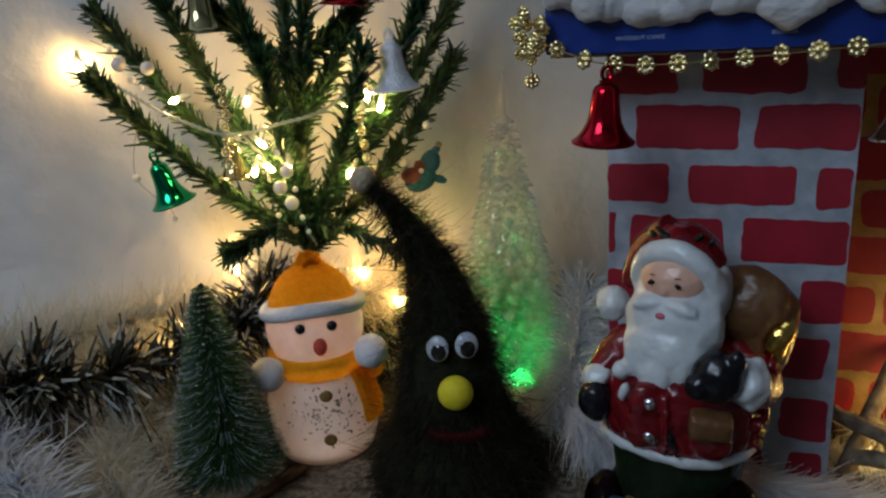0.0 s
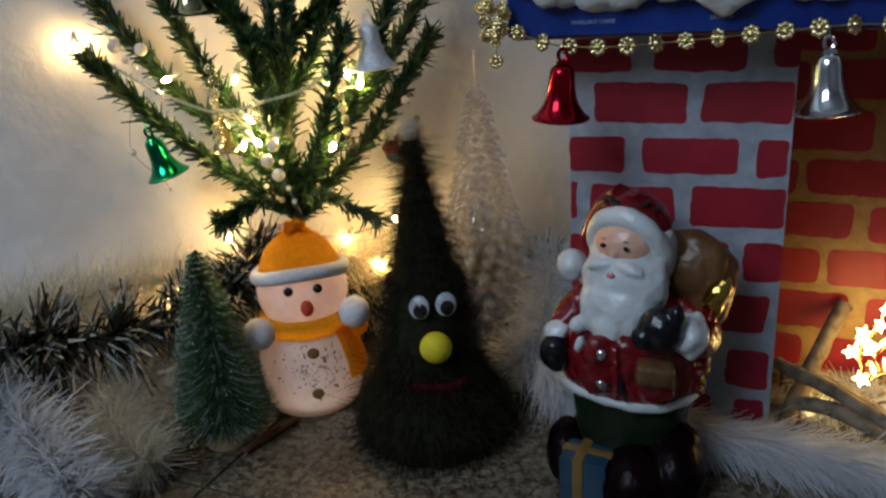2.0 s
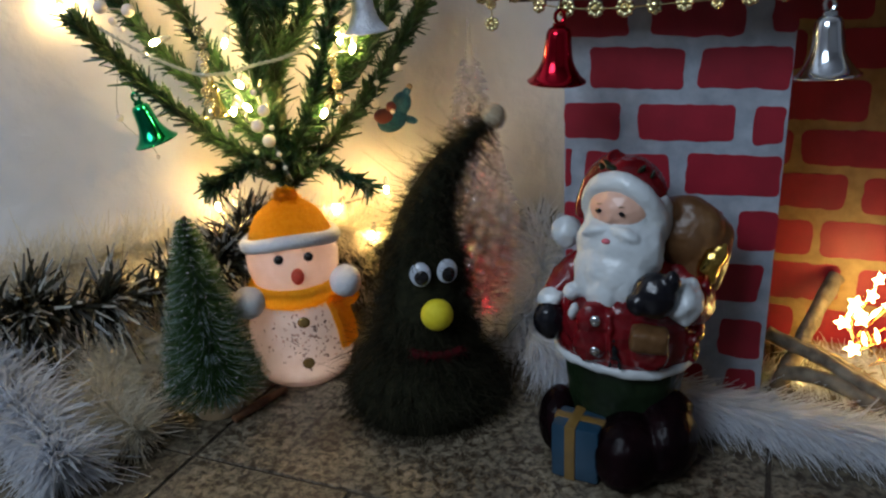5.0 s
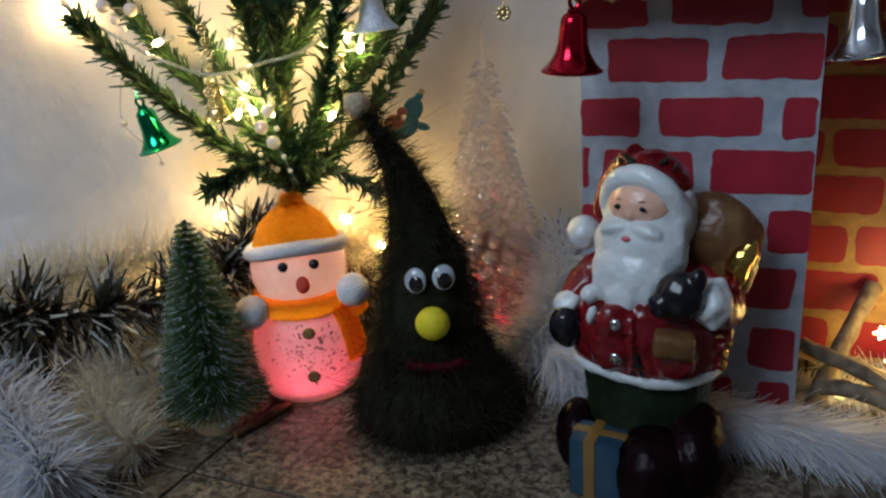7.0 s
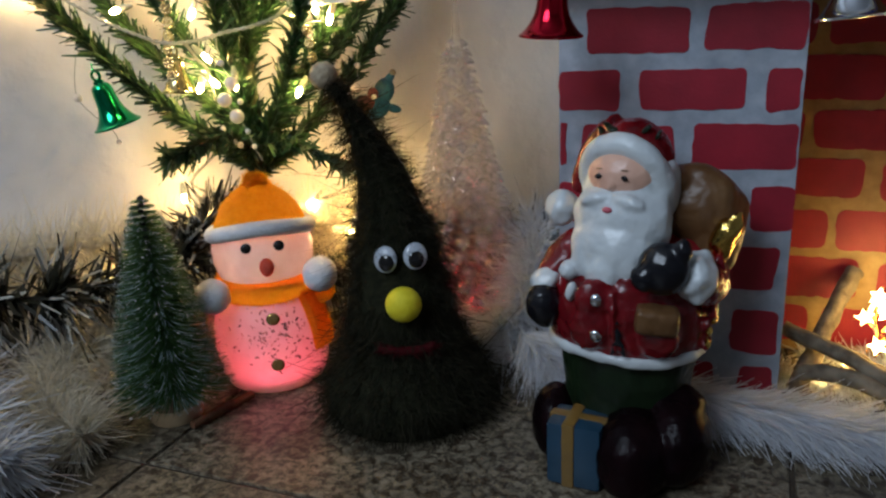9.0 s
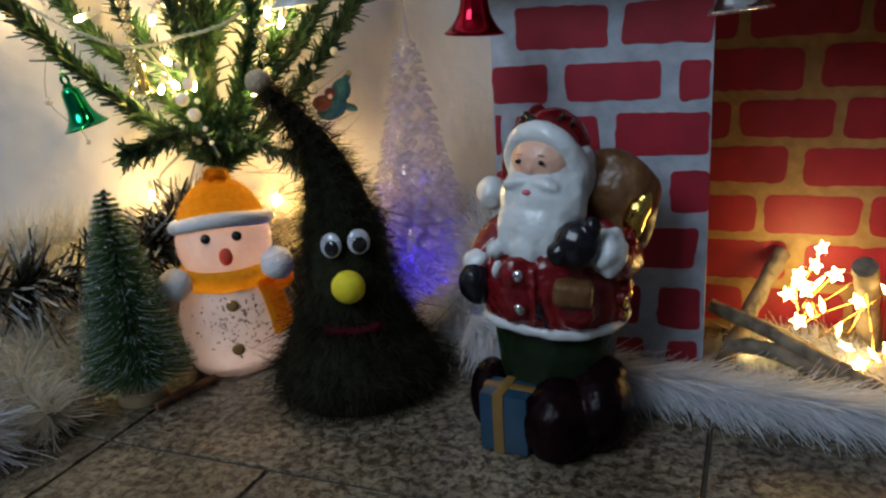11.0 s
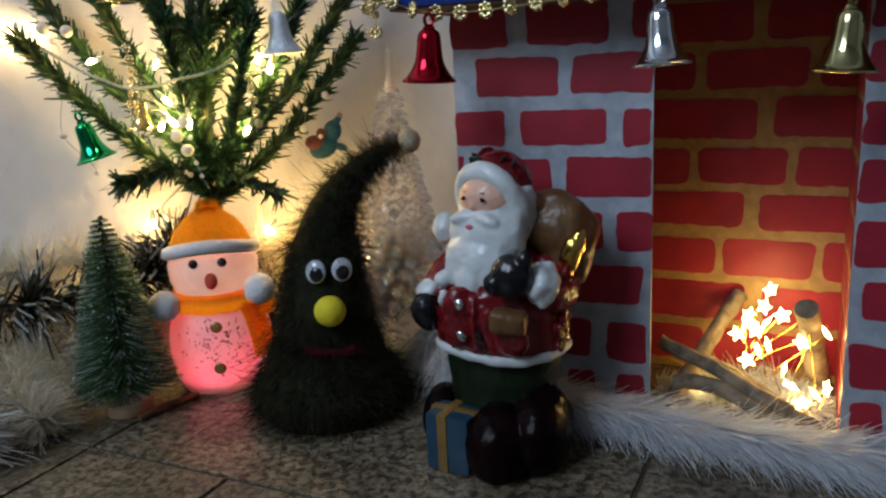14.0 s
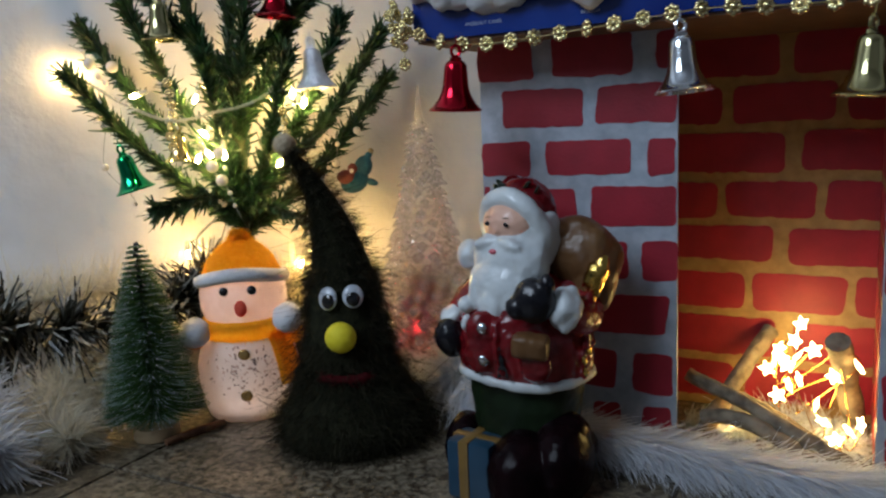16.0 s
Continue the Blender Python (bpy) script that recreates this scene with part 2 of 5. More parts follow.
# ---- mesh helpers ----
class Build:
    """Collects vertices and faces of one mesh, with a material slot for each face."""

    def __init__(self):
        self.v, self.f, self.m = [], [], []

    def add(self, verts, faces, slot=0, m=None):
        k = len(self.v)
        self.v += [tuple(m @ Vector(p)) for p in verts] if m else [tuple(p) for p in verts]
        self.f += [tuple(i + k for i in q) for q in faces]
        self.m += [slot] * len(faces)
        return self

    def lathe(self, prof, seg=24, slot=0, m=None, sx=1.0, sy=1.0, wave=0.0, waves=8, open_ends=False):
        vs, fs = [], []
        for r, z in prof:
            for i in range(seg):
                a = 2 * math.pi * i / seg
                q = r * (1 + wave * math.cos(waves * a))
                vs.append((q * math.cos(a) * sx, q * math.sin(a) * sy, z))
        for j in range(len(prof) - 1):
            for i in range(seg):
                k = (i + 1) % seg
                fs.append((j * seg + i, j * seg + k, (j + 1) * seg + k, (j + 1) * seg + i))
        if prof[0][0] > 1e-5 and not open_ends:
            fs.append(tuple(range(seg))[::-1])
        if prof[-1][0] > 1e-5 and not open_ends:
            fs.append(tuple((len(prof) - 1) * seg + i for i in range(seg)))
        return self.add(vs, fs, slot, m)

    def ell(self, c, r, slot=0, rot=(0, 0, 0), seg=18, rings=11, lump=0.0, freq=60.0):
        if not isinstance(r, tuple):
            r = (r, r, r)
        vs, fs = [(0, 0, -1)], []
        for j in range(1, rings):
            a = math.pi * (j / rings - 0.5)
            for i in range(seg):
                b = 2 * math.pi * i / seg
                vs.append((math.cos(a) * math.cos(b), math.cos(a) * math.sin(b), math.sin(a)))
        vs.append((0, 0, 1))
        for i in range(seg):
            k = (i + 1) % seg
            fs.append((0, 1 + k, 1 + i))
            for j in range(rings - 2):
                o = 1 + j * seg
                fs.append((o + i, o + k, o + seg + k, o + seg + i))
            o = 1 + (rings - 2) * seg
            fs.append((o + i, o + k, len(vs) - 1))
        m = pose(*c, *rot) @ Matrix.Diagonal((*r, 1))
        if lump:
            vs = [Vector(p) * (1 + lump * noise.noise((m @ Vector(p)) * freq)) for p in vs]
        return self.add(vs, fs, slot, m)

    def box(self, lo, hi, slot=0, m=None, bev=0.0):
        bm = bmesh.new()
        bmesh.ops.create_cube(bm, size=1)
        for p in bm.verts:
            p.co = Vector([lo[i] + (p.co[i] + 0.5) * (hi[i] - lo[i]) for i in range(3)])
        if bev:
            bmesh.ops.bevel(bm, geom=list(bm.edges), offset=bev, segments=2, affect="EDGES", profile=0.6)
        bm.verts.index_update()
        self.add([p.co.copy() for p in bm.verts], [[q.index for q in f.verts] for f in bm.faces], slot, m)
        bm.free()
        return self

    def tube(self, pts, rad, seg=8, slot=0, closed=False):
        pts = [Vector(p) for p in pts]
        n = len(pts)
        rad = rad if isinstance(rad, (list, tuple)) else [rad] * n
        vs, fs, side = [], [], None
        for i, p in enumerate(pts):
            if closed:
                d = pts[(i + 1) % n] - pts[i - 1]
            else:
                d = pts[min(i + 1, n - 1)] - pts[max(i - 1, 0)]
            d.normalize()
            if side is None:
                side = d.cross(Vector((0.31, 0.2, 0.93)))
                if side.length < 0.1:
                    side = d.cross(Vector((1, 0, 0)))
            side = (side - d * side.dot(d)).normalized()
            up = d.cross(side)
            for k in range(seg):
                a = 2 * math.pi * k / seg
                vs.append(p + rad[i] * (math.cos(a) * side + math.sin(a) * up))
        for i in range(n if closed else n - 1):
            j = (i + 1) % n
            for k in range(seg):
                h = (k + 1) % seg
                fs.append((i * seg + k, i * seg + h, j * seg + h, j * seg + k))
        if not closed:
            fs += [tuple(range(seg))[::-1], tuple((n - 1) * seg + k for k in range(seg))]
        return self.add(vs, fs, slot)

    def blades(self, root, way, length, width, droop=0.0, slot=0, tip_slot=None, curl=0.25, rng=None):
        """Thin tapered strips: roots, unit ways and lengths as arrays."""
        n = len(root)
        side = np.cross(way, rng.normal(size=(n, 3)))
        side /= np.linalg.norm(side, axis=1)[:, None] + 1e-9
        bend = rng.normal(size=(n, 3)) * curl
        bend[:, 2] -= droop
        L = length[:, None]
        mid = root + way * L * 0.55 + bend * L * 0.18
        end = root + way * L * 0.95 + bend * L * 0.6
        w = side * width * 0.5
        vs = np.stack([root - w, root + w, mid + w, mid - w, end + w * 0.5, end - w * 0.5], 1).reshape(-1, 3)
        k = len(self.v)
        self.v += vs.tolist()
        ts = slot if tip_slot is None else tip_slot
        for i in range(n):
            o = k + 6 * i
            self.f += [(o, o + 1, o + 2, o + 3), (o + 3, o + 2, o + 4, o + 5)]
            self.m += [slot, ts]
        return self

    def fuzz(self, n, ln, width, seed):
        """Short fibres standing off the faces built so far."""
        g = np.random.default_rng(seed)
        P = np.array(self.v)
        c = P.mean(0)
        pick = g.integers(0, len(self.f), n)
        w = [g.dirichlet(np.ones(len(self.f[k]))) for k in pick]
        root = np.array([(P[list(self.f[k])] * q[:, None]).sum(0) for k, q in zip(pick, w)])
        way = root - c
        way = way / (np.linalg.norm(way, axis=1)[:, None] + 1e-9) + g.normal(size=(n, 3)) * 0.5
        way /= np.linalg.norm(way, axis=1)[:, None]
        return self.blades(root, way, ln * g.uniform(0.5, 1.1, n), width, 0.1, 0, rng=g, curl=0.5)

    def mesh(self, name, mats, smooth=True):
        me = bpy.data.meshes.new(name)
        me.from_pydata(self.v, [], self.f)
        for m in mats:
            me.materials.append(m)
        if len(mats) > 1:
            me.polygons.foreach_set("material_index", self.m)
        me.polygons.foreach_set("use_smooth", [smooth] * len(self.f))
        me.update()
        if smooth:
            me.set_sharp_from_angle(angle=radians(50))
        return me


def fused(b, slots, voxel, rounds, relief=0.0, freq=150.0):
    """The same build with the overlapping shapes of each given slot grown into one smooth skin."""
    out = Build()
    keep = [k for k in range(len(b.f)) if b.m[k] not in slots]
    out.v, out.f, out.m = list(b.v), [b.f[k] for k in keep], [b.m[k] for k in keep]
    for slot in slots:
        src = bpy.data.meshes.new("lump")
        src.from_pydata(b.v, [], [f for f, m in zip(b.f, b.m) if m == slot])
        tmp = new("lump", src)
        rm = tmp.modifiers.new("skin", "REMESH")
        rm.mode, rm.voxel_size = "VOXEL", voxel
        sm = tmp.modifiers.new("soft", "SMOOTH")
        sm.factor, sm.iterations = 0.5, rounds
        bpy.context.view_layer.update()
        me = bpy.data.meshes.new_from_object(tmp.evaluated_get(bpy.context.evaluated_depsgraph_get()))
        vs = [p.co + p.normal * relief * (noise.noise(p.co * freq) + 0.5 * noise.noise(p.co * freq * 2.7)) for p in me.vertices]
        out.add(vs, [tuple(q.vertices) for q in me.polygons], slot)
        bpy.data.objects.remove(tmp)
        bpy.data.meshes.remove(me)
    return out


def part(name, b, mats, parent=None, label="", smooth=True):
    mats = mats if isinstance(mats, (list, tuple)) else [mats]
    ob = new(name, b.mesh(name, mats, smooth))
    ob.parent = parent
    return tagged(ob, label)


def thing(name, label, category, m=None, group="", kind=""):
    ob = new(name)
    ob.empty_display_size = 0.02
    if m:
        ob.matrix_world = m
    return tagged(ob, label, category, group, kind)


def spline(pts, n):
    """Points of a smooth curve through pts."""
    pts = [Vector(p) for p in pts]
    out, segs = [], len(pts) - 1
    for i in range(n):
        s = i / (n - 1) * segs
        j = min(int(s), segs - 1)
        t = s - j
        a, b, c, d = pts[max(j - 1, 0)], pts[j], pts[j + 1], pts[min(j + 2, segs)]
        out.append(0.5 * ((2 * b) + (c - a) * t + (2 * a - 5 * b + 4 * c - d) * t * t + (3 * b - a - 3 * c + d) * t ** 3))
    return out


# ---- the setting ----
def room():
    b = Build().box((-1.09, -1.9, -0.82), (1.9, 1.4, -0.77))
    tagged(part("floor", b, WOOD), "brown wooden floor of the room", "floor", kind="structure")
    b = Build().box((-1.09, -1.9, 1.75), (1.9, 1.4, 1.8))
    tagged(part("ceiling", b, ROOM), "plain pale ceiling", "ceiling", kind="structure")
    b = Build().box((-1.13, 0, -0.77), (1.9, 0.05, 1.75))
    w = part("wall_north", b, WALL)
    w.matrix_world = pose(0.05, 0.612, 0, 0, 0, 12)
    tagged(w, "off-white painted wall with uneven satin finish", "wall", kind="structure")
    for nm, lo, hi in (("wall_south", (-1.09, -1.9, -0.77), (1.9, -1.85, 1.75)), ("wall_east", (1.85, -1.85, -0.77), (1.9, 1.4, 1.75))):
        tagged(part(nm, Build().box(lo, hi), ROOM), "plain pale wall of the room", "wall", kind="structure")
    b = Build()
    for lo, hi in (((-1.09, -1.85, -0.77), (-1.04, 1.4, 0.88)), ((-1.09, -1.85, 1.70), (-1.04, 1.4, 1.75)),
                   ((-1.09, -1.85, 0.88), (-1.04, -1.15, 1.70)), ((-1.09, -0.21, 0.88), (-1.04, 1.4, 1.70))):
        b.box(lo, hi)
    tagged(part("wall_west", b, ROOM), "plain pale wall with a window opening", "wall", kind="structure")


def table():
    t = thing("table", "table topped with mottled brown and cream stone tiles", "table", FP)
    part("joint_bed", Build().box((-0.62, -0.3, -0.03), (0.85, 0.62, -0.002)), JOINT, t, "dark recessed tile joints")
    for x in (-0.58, 0.81):
        for y in (-0.26, 0.44):
            part("leg", Build().box((x - 0.025, y - 0.025, -0.77), (x + 0.025, y + 0.025, -0.03), bev=0.004), WOOD, t)
    rng = random.Random(4)
    g = 0.0014

    def tile(u0, u1, v0, v1):
        b = Build().box((u0 + g, v0 + g, -0.006), (u1 - g, v1 - g, rng.uniform(-0.0006, 0.0)), bev=0.0009)
        part("tile", b, TILE if rng.random() < 0.6 else TILE_D, t, smooth=False)
    us = [-0.623, -0.29, 0.041, 0.374, 0.707, 0.85]
    for a, c in zip(us, us[1:]):
        tile(a, c, 0.284, 0.617)
    k = -0.623
    while k < 0.84:
        for v in (0.173, 0.062, -0.049, -0.16, -0.271):
            tile(k, min(k + 0.111, 0.85), v, v + 0.111)
        k += 0.111


# ---- fireplace ----
def brick_shape(u0, u1, z0, z1, rng, r=0.003, thick=0.0004):
    pts = []
    w, h = u1 - u0, z1 - z0
    r = min(r, w * 0.3, h * 0.3)
    for cx, cz, a0 in ((u1 - r, z1 - r, 0), (u0 + r, z1 - r, 90), (u0 + r, z0 + r, 180), (u1 - r, z0 + r, 270)):
        jx, jz = rng.uniform(-0.0012, 0.0012), rng.uniform(-0.0012, 0.0012)
        for k in range(4):
            a = radians(a0 + 30 * k)
            pts.append((cx + r * math.cos(a) + jx, cz + r * math.sin(a) + jz))
    n = len(pts)
    # wavering brush edge between the corners
    full = []
    for i in range(n):
        p, q = pts[i], pts[(i + 1) % n]
        full.append(p)
        d = math.dist(p, q)
        if d > 0.008:
            sway = rng.uniform(-0.0008, 0.0008)
            steps = max(2, int(d / 0.0042))
            for k in range(1, steps):
                s = k / steps
                off = sway * math.sin(math.pi * s) + rng.uniform(-0.0005, 0.0005) * (2.2 if rng.random() < 0.12 else 1)
                full.append((p[0] + (q[0] - p[0]) * s - (q[1] - p[1]) / d * off, p[1] + (q[1] - p[1]) * s + (q[0] - p[0]) / d * off))
    n = len(full)
    vs = [(x, 0, z) for x, z in full] + [(x, -thick, z) for x, z in full]
    fs = [tuple(range(n, 2 * n))] + [((i + 1) % n, i, n + i, n + (i + 1) % n) for i in range(n)]
    return Build().add(vs, [f[::-1] for f in fs])


def fireplace():
    f = thing("toy_fireplace", "card fireplace painted with red bricks and silvery mortar", "fireplace", FP)
    rng = random.Random(8)
    left = [(0.235, 0.2575, [(-0.0905, -0.055), (-0.043, 0.008), (0.020, 0.0325)]), (0.205, 0.228, [(-0.076, -0.0225), (-0.0145, 0.0325)]),
            (0.175, 0.1965, [(-0.0905, -0.058), (-0.0475, 0.005), (0.0155, 0.0325)]), (0.144, 0.168, [(-0.0905, -0.087), (-0.078, -0.028), (-0.018, 0.0325)]),
            (0.111, 0.1345, [(-0.0905, -0.060), (-0.050, 0.004), (0.0125, 0.0325)]), (0.078, 0.102, [(-0.0905, -0.085), (-0.075, -0.030), (-0.020, 0.0275)]),
            (0.041, 0.066, [(-0.0905, -0.058), (-0.047, -0.004), (0.0065, 0.031)]), (0.006, 0.032, [(-0.078, -0.030), (-0.020, -0.002), (0.0125, 0.0285)])]
    pl = part("pillar", Build().box((-0.091, 0.430, 0), (0.033, 0.4325, 0.2585)).box((-0.091, 0.4325, 0), (-0.0885, 0.531, 0.2585)), SILVER_PAINT, f, "card pillar with silver-grey painted mortar")
    for z0, z1, row in left:
        for u0, u1 in row:
            o = part("brick", brick_shape(u0, u1, z0, z1, rng), RED, pl, smooth=False)
            o.location.y = 0.430
    pr = part("pillar", Build().box((0.139, 0.430, 0), (0.263, 0.4325, 0.2585)).box((0.2605, 0.4325, 0), (0.263, 0.531, 0.2585)), SILVER_PAINT, f, "card pillar with silver-grey painted mortar")
    for k, (z0, z1, row) in enumerate(left):
        for u0, u1 in row:
            o = part("brick", brick_shape(0.172 - u1, 0.172 - u0, z0 + 0.002 * (k % 2), z1, rng), RED, pr, smooth=False)
            o.location.y = 0.430
    bk = part("back_panel", Build().box((-0.091, 0.532, 0), (0.263, 0.536, 0.2585)), TAN_PAINT, f, "card back wall with tan mortar lines")
    back = [(0.201, 0.226, [(0.004, 0.041), (0.048, 0.112), (0.119, 0.168)]), (0.168, 0.195, [(0.004, 0.083), (0.093, 0.168)]), (0.137, 0.1615, [(0.004, 0.0395), (0.0455, 0.102), (0.108, 0.168)]),
            (0.106, 0.131, [(0.004, 0.0765), (0.086, 0.168)]), (0.073, 0.099, [(0.004, 0.0575), (0.0645, 0.1215), (0.128, 0.168)]),
            (0.040, 0.0665, [(0.004, 0.080), (0.090, 0.168)]), (0.007, 0.033, [(0.004, 0.052), (0.06, 0.115), (0.122, 0.168)]), (0.232, 0.2575, [(0.004, 0.078), (0.086, 0.168)])]
    for z0, z1, row in back:
        for u0, u1 in row:
            o = part("brick", brick_shape(u0, u1, z0, z1, rng, r=0.005), RED, bk, smooth=False)
            o.location.y = 0.532
    rt = part("side_return", Build().box((0.1390, 0.4327, 0), (0.1412, 0.5315, 0.2583)), TAN_PAINT, f, "card return inside the opening with tan mortar lines")
    for k, (z0, z1, row) in enumerate(back):
        for v0, v1 in ([(0.434, 0.478), (0.485, 0.530)] if k % 2 else [(0.434, 0.456), (0.463, 0.512), (0.519, 0.530)]):
            o = part("brick", brick_shape(v0, v1, z0, z1, rng, r=0.005), RED, rt, smooth=False)
            o.matrix_basis = pose(0.1390, 0, 0) @ Matrix(((0, 1, 0, 0), (1, 0, 0, 0), (0, 0, 1, 0), (0, 0, 0, 1)))
    mt = part("mantel", Build().box((-0.113, 0.386, 0.259), (0.30, 0.548, 0.292), bev=0.0012), BLUE, f, "glossy dark blue card box")
    part("underside", Build().box((-0.111, 0.388, 0.2574), (0.298, 0.546, 0.2588)), CARD, mt, "brown bare card underside")
    for words, u in (("HAZELNUT CARRÉ", -0.078), ("BRASILIA", -0.009)):
        cu = bpy.data.curves.new("caption", "FONT")
        cu.body, cu.size = words, 0.0027
        tmp = new("caption", cu)
        bpy.context.view_layer.update()
        me = bpy.data.meshes.new_from_object(tmp.evaluated_get(bpy.context.evaluated_depsgraph_get()))
        bpy.data.objects.remove(tmp)
        me.materials.clear()
        me.materials.append(INK)
        o = new("caption", me)
        o.parent = mt
        o.matrix_basis = pose(u, 0.3857, 0.2650, 90, 0, 0)
        tagged(o, "small pale printed words")
    # cotton wool snow on the mantel
    b = Build()
    r2 = random.Random(3)
    for i in range(70):
        u = r2.uniform(-0.108, 0.30)
        v = r2.choice([r2.uniform(0.384, 0.40), r2.uniform(0.39, 0.54)])
        b.ell((u, v, 0.300 + r2.uniform(-0.008, 0.012)), (r2.uniform(0.016, 0.028), r2.uniform(0.012, 0.02), r2.uniform(0.009, 0.016)), seg=16, rings=10, lump=0.35, freq=90, rot=(0, r2.uniform(-20, 20), 0))
    for i in range(46):
        b.ell((-0.105 + i * 0.009 + r2.uniform(-0.004, 0.004), 0.382 + r2.uniform(-0.002, 0.003), 0.284 + r2.uniform(-0.006, 0.006)), (r2.uniform(0.010, 0.018), 0.008, r2.uniform(0.008, 0.013)), seg=14, rings=9, lump=0.35, freq=110)
    g = np.random.default_rng(5)
    n = 30000
    root = np.stack([g.uniform(-0.118, 0.31, n), np.where(g.random(n) < 0.75, g.uniform(0.372, 0.392, n), g.uniform(0.39, 0.54, n)), 0.300 + g.uniform(-0.010, 0.018, n)], 1)
    way = g.normal(size=(n, 3))
    way /= np.linalg.norm(way, axis=1)[:, None]
    b.blades(root, way, g.uniform(0.003, 0.007, n), 0.00018, 0.0, rng=g, curl=0.9)
    o = part("cotton_snow", b, COTTON)
    o.matrix_world = FP
    tagged(o, "white cotton wool snow lying on the mantel", "cotton wool", kind="stuff")


def bead_mesh():
    b = Build()
    for k in range(8):
        a = k * math.pi / 4
        b.ell((math.cos(a) * 0.0031, math.sin(a) * 0.0031, 0), 0.00150, seg=12, rings=8)
    b.ell((0, 0, 0), (0.0030, 0.0030, 0.0009), seg=16, rings=8).ell((0, 0, 0.0004), 0.0018, seg=12, rings=8)
    return fused(b, (0,), 0.00026, 1).mesh("bead", [GOLD])


BEAD = bead_mesh()


def bead(parent, c, face, r):
    o = new("bead", BEAD)
    o.parent = parent
    o.matrix_basis = Matrix.Translation(c) @ Vector(face).to_track_quat("Z", "Y").to_matrix().to_4x4() @ Matrix.Scale(r / 0.0046, 4)


def gold_garland():
    t = thing("bead_garland", "string of gold flower beads along the mantel edge", "garland", FP)
    rng = random.Random(2)
    pts = spline([(-0.118, 0.384, 0.268), (-0.105, 0.380, 0.262), (-0.086, 0.380, 0.2555), (-0.06, 0.381, 0.2535), (-0.02, 0.381, 0.2555), (0.03, 0.381, 0.259), (0.06, 0.381, 0.2605), (0.10, 0.381, 0.258), (0.15, 0.381, 0.2585), (0.22, 0.381, 0.256), (0.30, 0.381, 0.262)], 400)
    part("thread", Build().tube(pts[::6], 0.0004, 5), GOLD, t)
    acc, last = 0.0, pts[0]
    for p in pts:
        acc += (p - last).length
        last = p
        if acc > 0.0142:
            acc = 0
            yaw = rng.uniform(-0.8, 0.8)
            bead(t, p, (math.sin(yaw), -math.cos(yaw), rng.uniform(-0.2, 0.3)), rng.uniform(0.0047, 0.0053))
    for i in range(14):
        c = Vector((-0.120 + rng.uniform(-0.007, 0.008), 0.384 + rng.uniform(-0.006, 0.004), 0.270 + rng.uniform(-0.010, 0.010)))
        bead(t, c, (rng.uniform(-1, 1), -1, rng.uniform(-0.5, 0.5)), 0.0043)
    part("thread", Build().tube([(-0.120, 0.386, 0.266), (-0.121, 0.388, 0.256), (-0.121, 0.389, 0.244)], 0.0004, 5), GOLD, t)
    for z, r in ((0.2565, 0.003), (0.2465, 0.0042)):
        bead(t, Vector((-0.121, 0.388, z)), (0.5, -1, 0), r)


BELL = [(0.0, 1.0), (0.14, 0.99), (0.22, 0.95), (0.265, 0.88), (0.28, 0.76), (0.295, 0.62), (0.315, 0.48), (0.35, 0.36), (0.42, 0.24), (0.51, 0.13), (0.595, 0.06), (0.625, 0.048), (0.64, 0.040), (0.64, 0.010), (0.625, 0.0), (0.60, 0.0), (0.47, 0.15), (0.33, 0.38), (0.27, 0.7), (0.0, 0.93)]


def bell(m, h, material, label, group="", name="bell"):
    """A moulded foil bell, its rim at the origin of m."""
    t = thing(name, label, "bell", m, group)
    part("body", Build().lathe([(r * h * 0.83, z * h) for r, z in BELL], 32), material, t)
    loop = [(math.sin(a) * 0.085 * h, 0, h * (1.16 + 0.11 * -math.cos(a))) for a in [2 * math.pi * k / 14 for k in range(14)]]
    part("hanger", Build().tube(loop, 0.036 * h, 6, closed=True).box((-0.11 * h, -0.045 * h, 0.985 * h), (0.11 * h, 0.045 * h, 1.05 * h), 0, None, 0.012 * h), material, t)
    part("clapper", Build().ell((0, 0, 0.06 * h), 0.07 * h, seg=10, rings=7).tube([(0, 0, 0.06 * h), (0, 0, 0.9 * h)], 0.014 * h, 5), material, t)
    part("thread", Build().tube([(0, 0, h * 1.28), (0.0005, 0, h * 1.28 + 0.005)], 0.0004, 5), material, t)
    return t


def mantel_bells():
    bell(pose(0.0815, 0.377, 0.2170, 3, 2, 10), 0.0290, REDFOIL, "shiny red foil bell hanging from the mantel garland", "bells under the mantel")
    bell(pose(0.199, 0.324, 0.2205, -4, -3, 0), 0.0280, SILVER, "shiny silver foil bell hanging from the mantel garland", "bells under the mantel")
    bell(pose(0.2715, 0.2895, 0.2140, 2, 3, 30), 0.0280, OLIVE_GOLD, "shiny pale gold foil bell hanging from the mantel garland", "bells under the mantel")


def log(name, pts, rad, label):
    rng = random.Random(len(name) + int(1000 * pts[0][0]))
    sp = spline(pts, 14)
    b = Build().tube([p + Vector((rng.uniform(-1, 1), rng.uniform(-1, 1), rng.uniform(-1, 1))) * 0.0007 for p in sp], [rad * (1 + rng.uniform(-0.12, 0.12)) for _ in sp], 12)
    o = part(name, b, BARK)
    o.matrix_world = FP
    return tagged(o, label, "twig", "twigs in the fireplace")


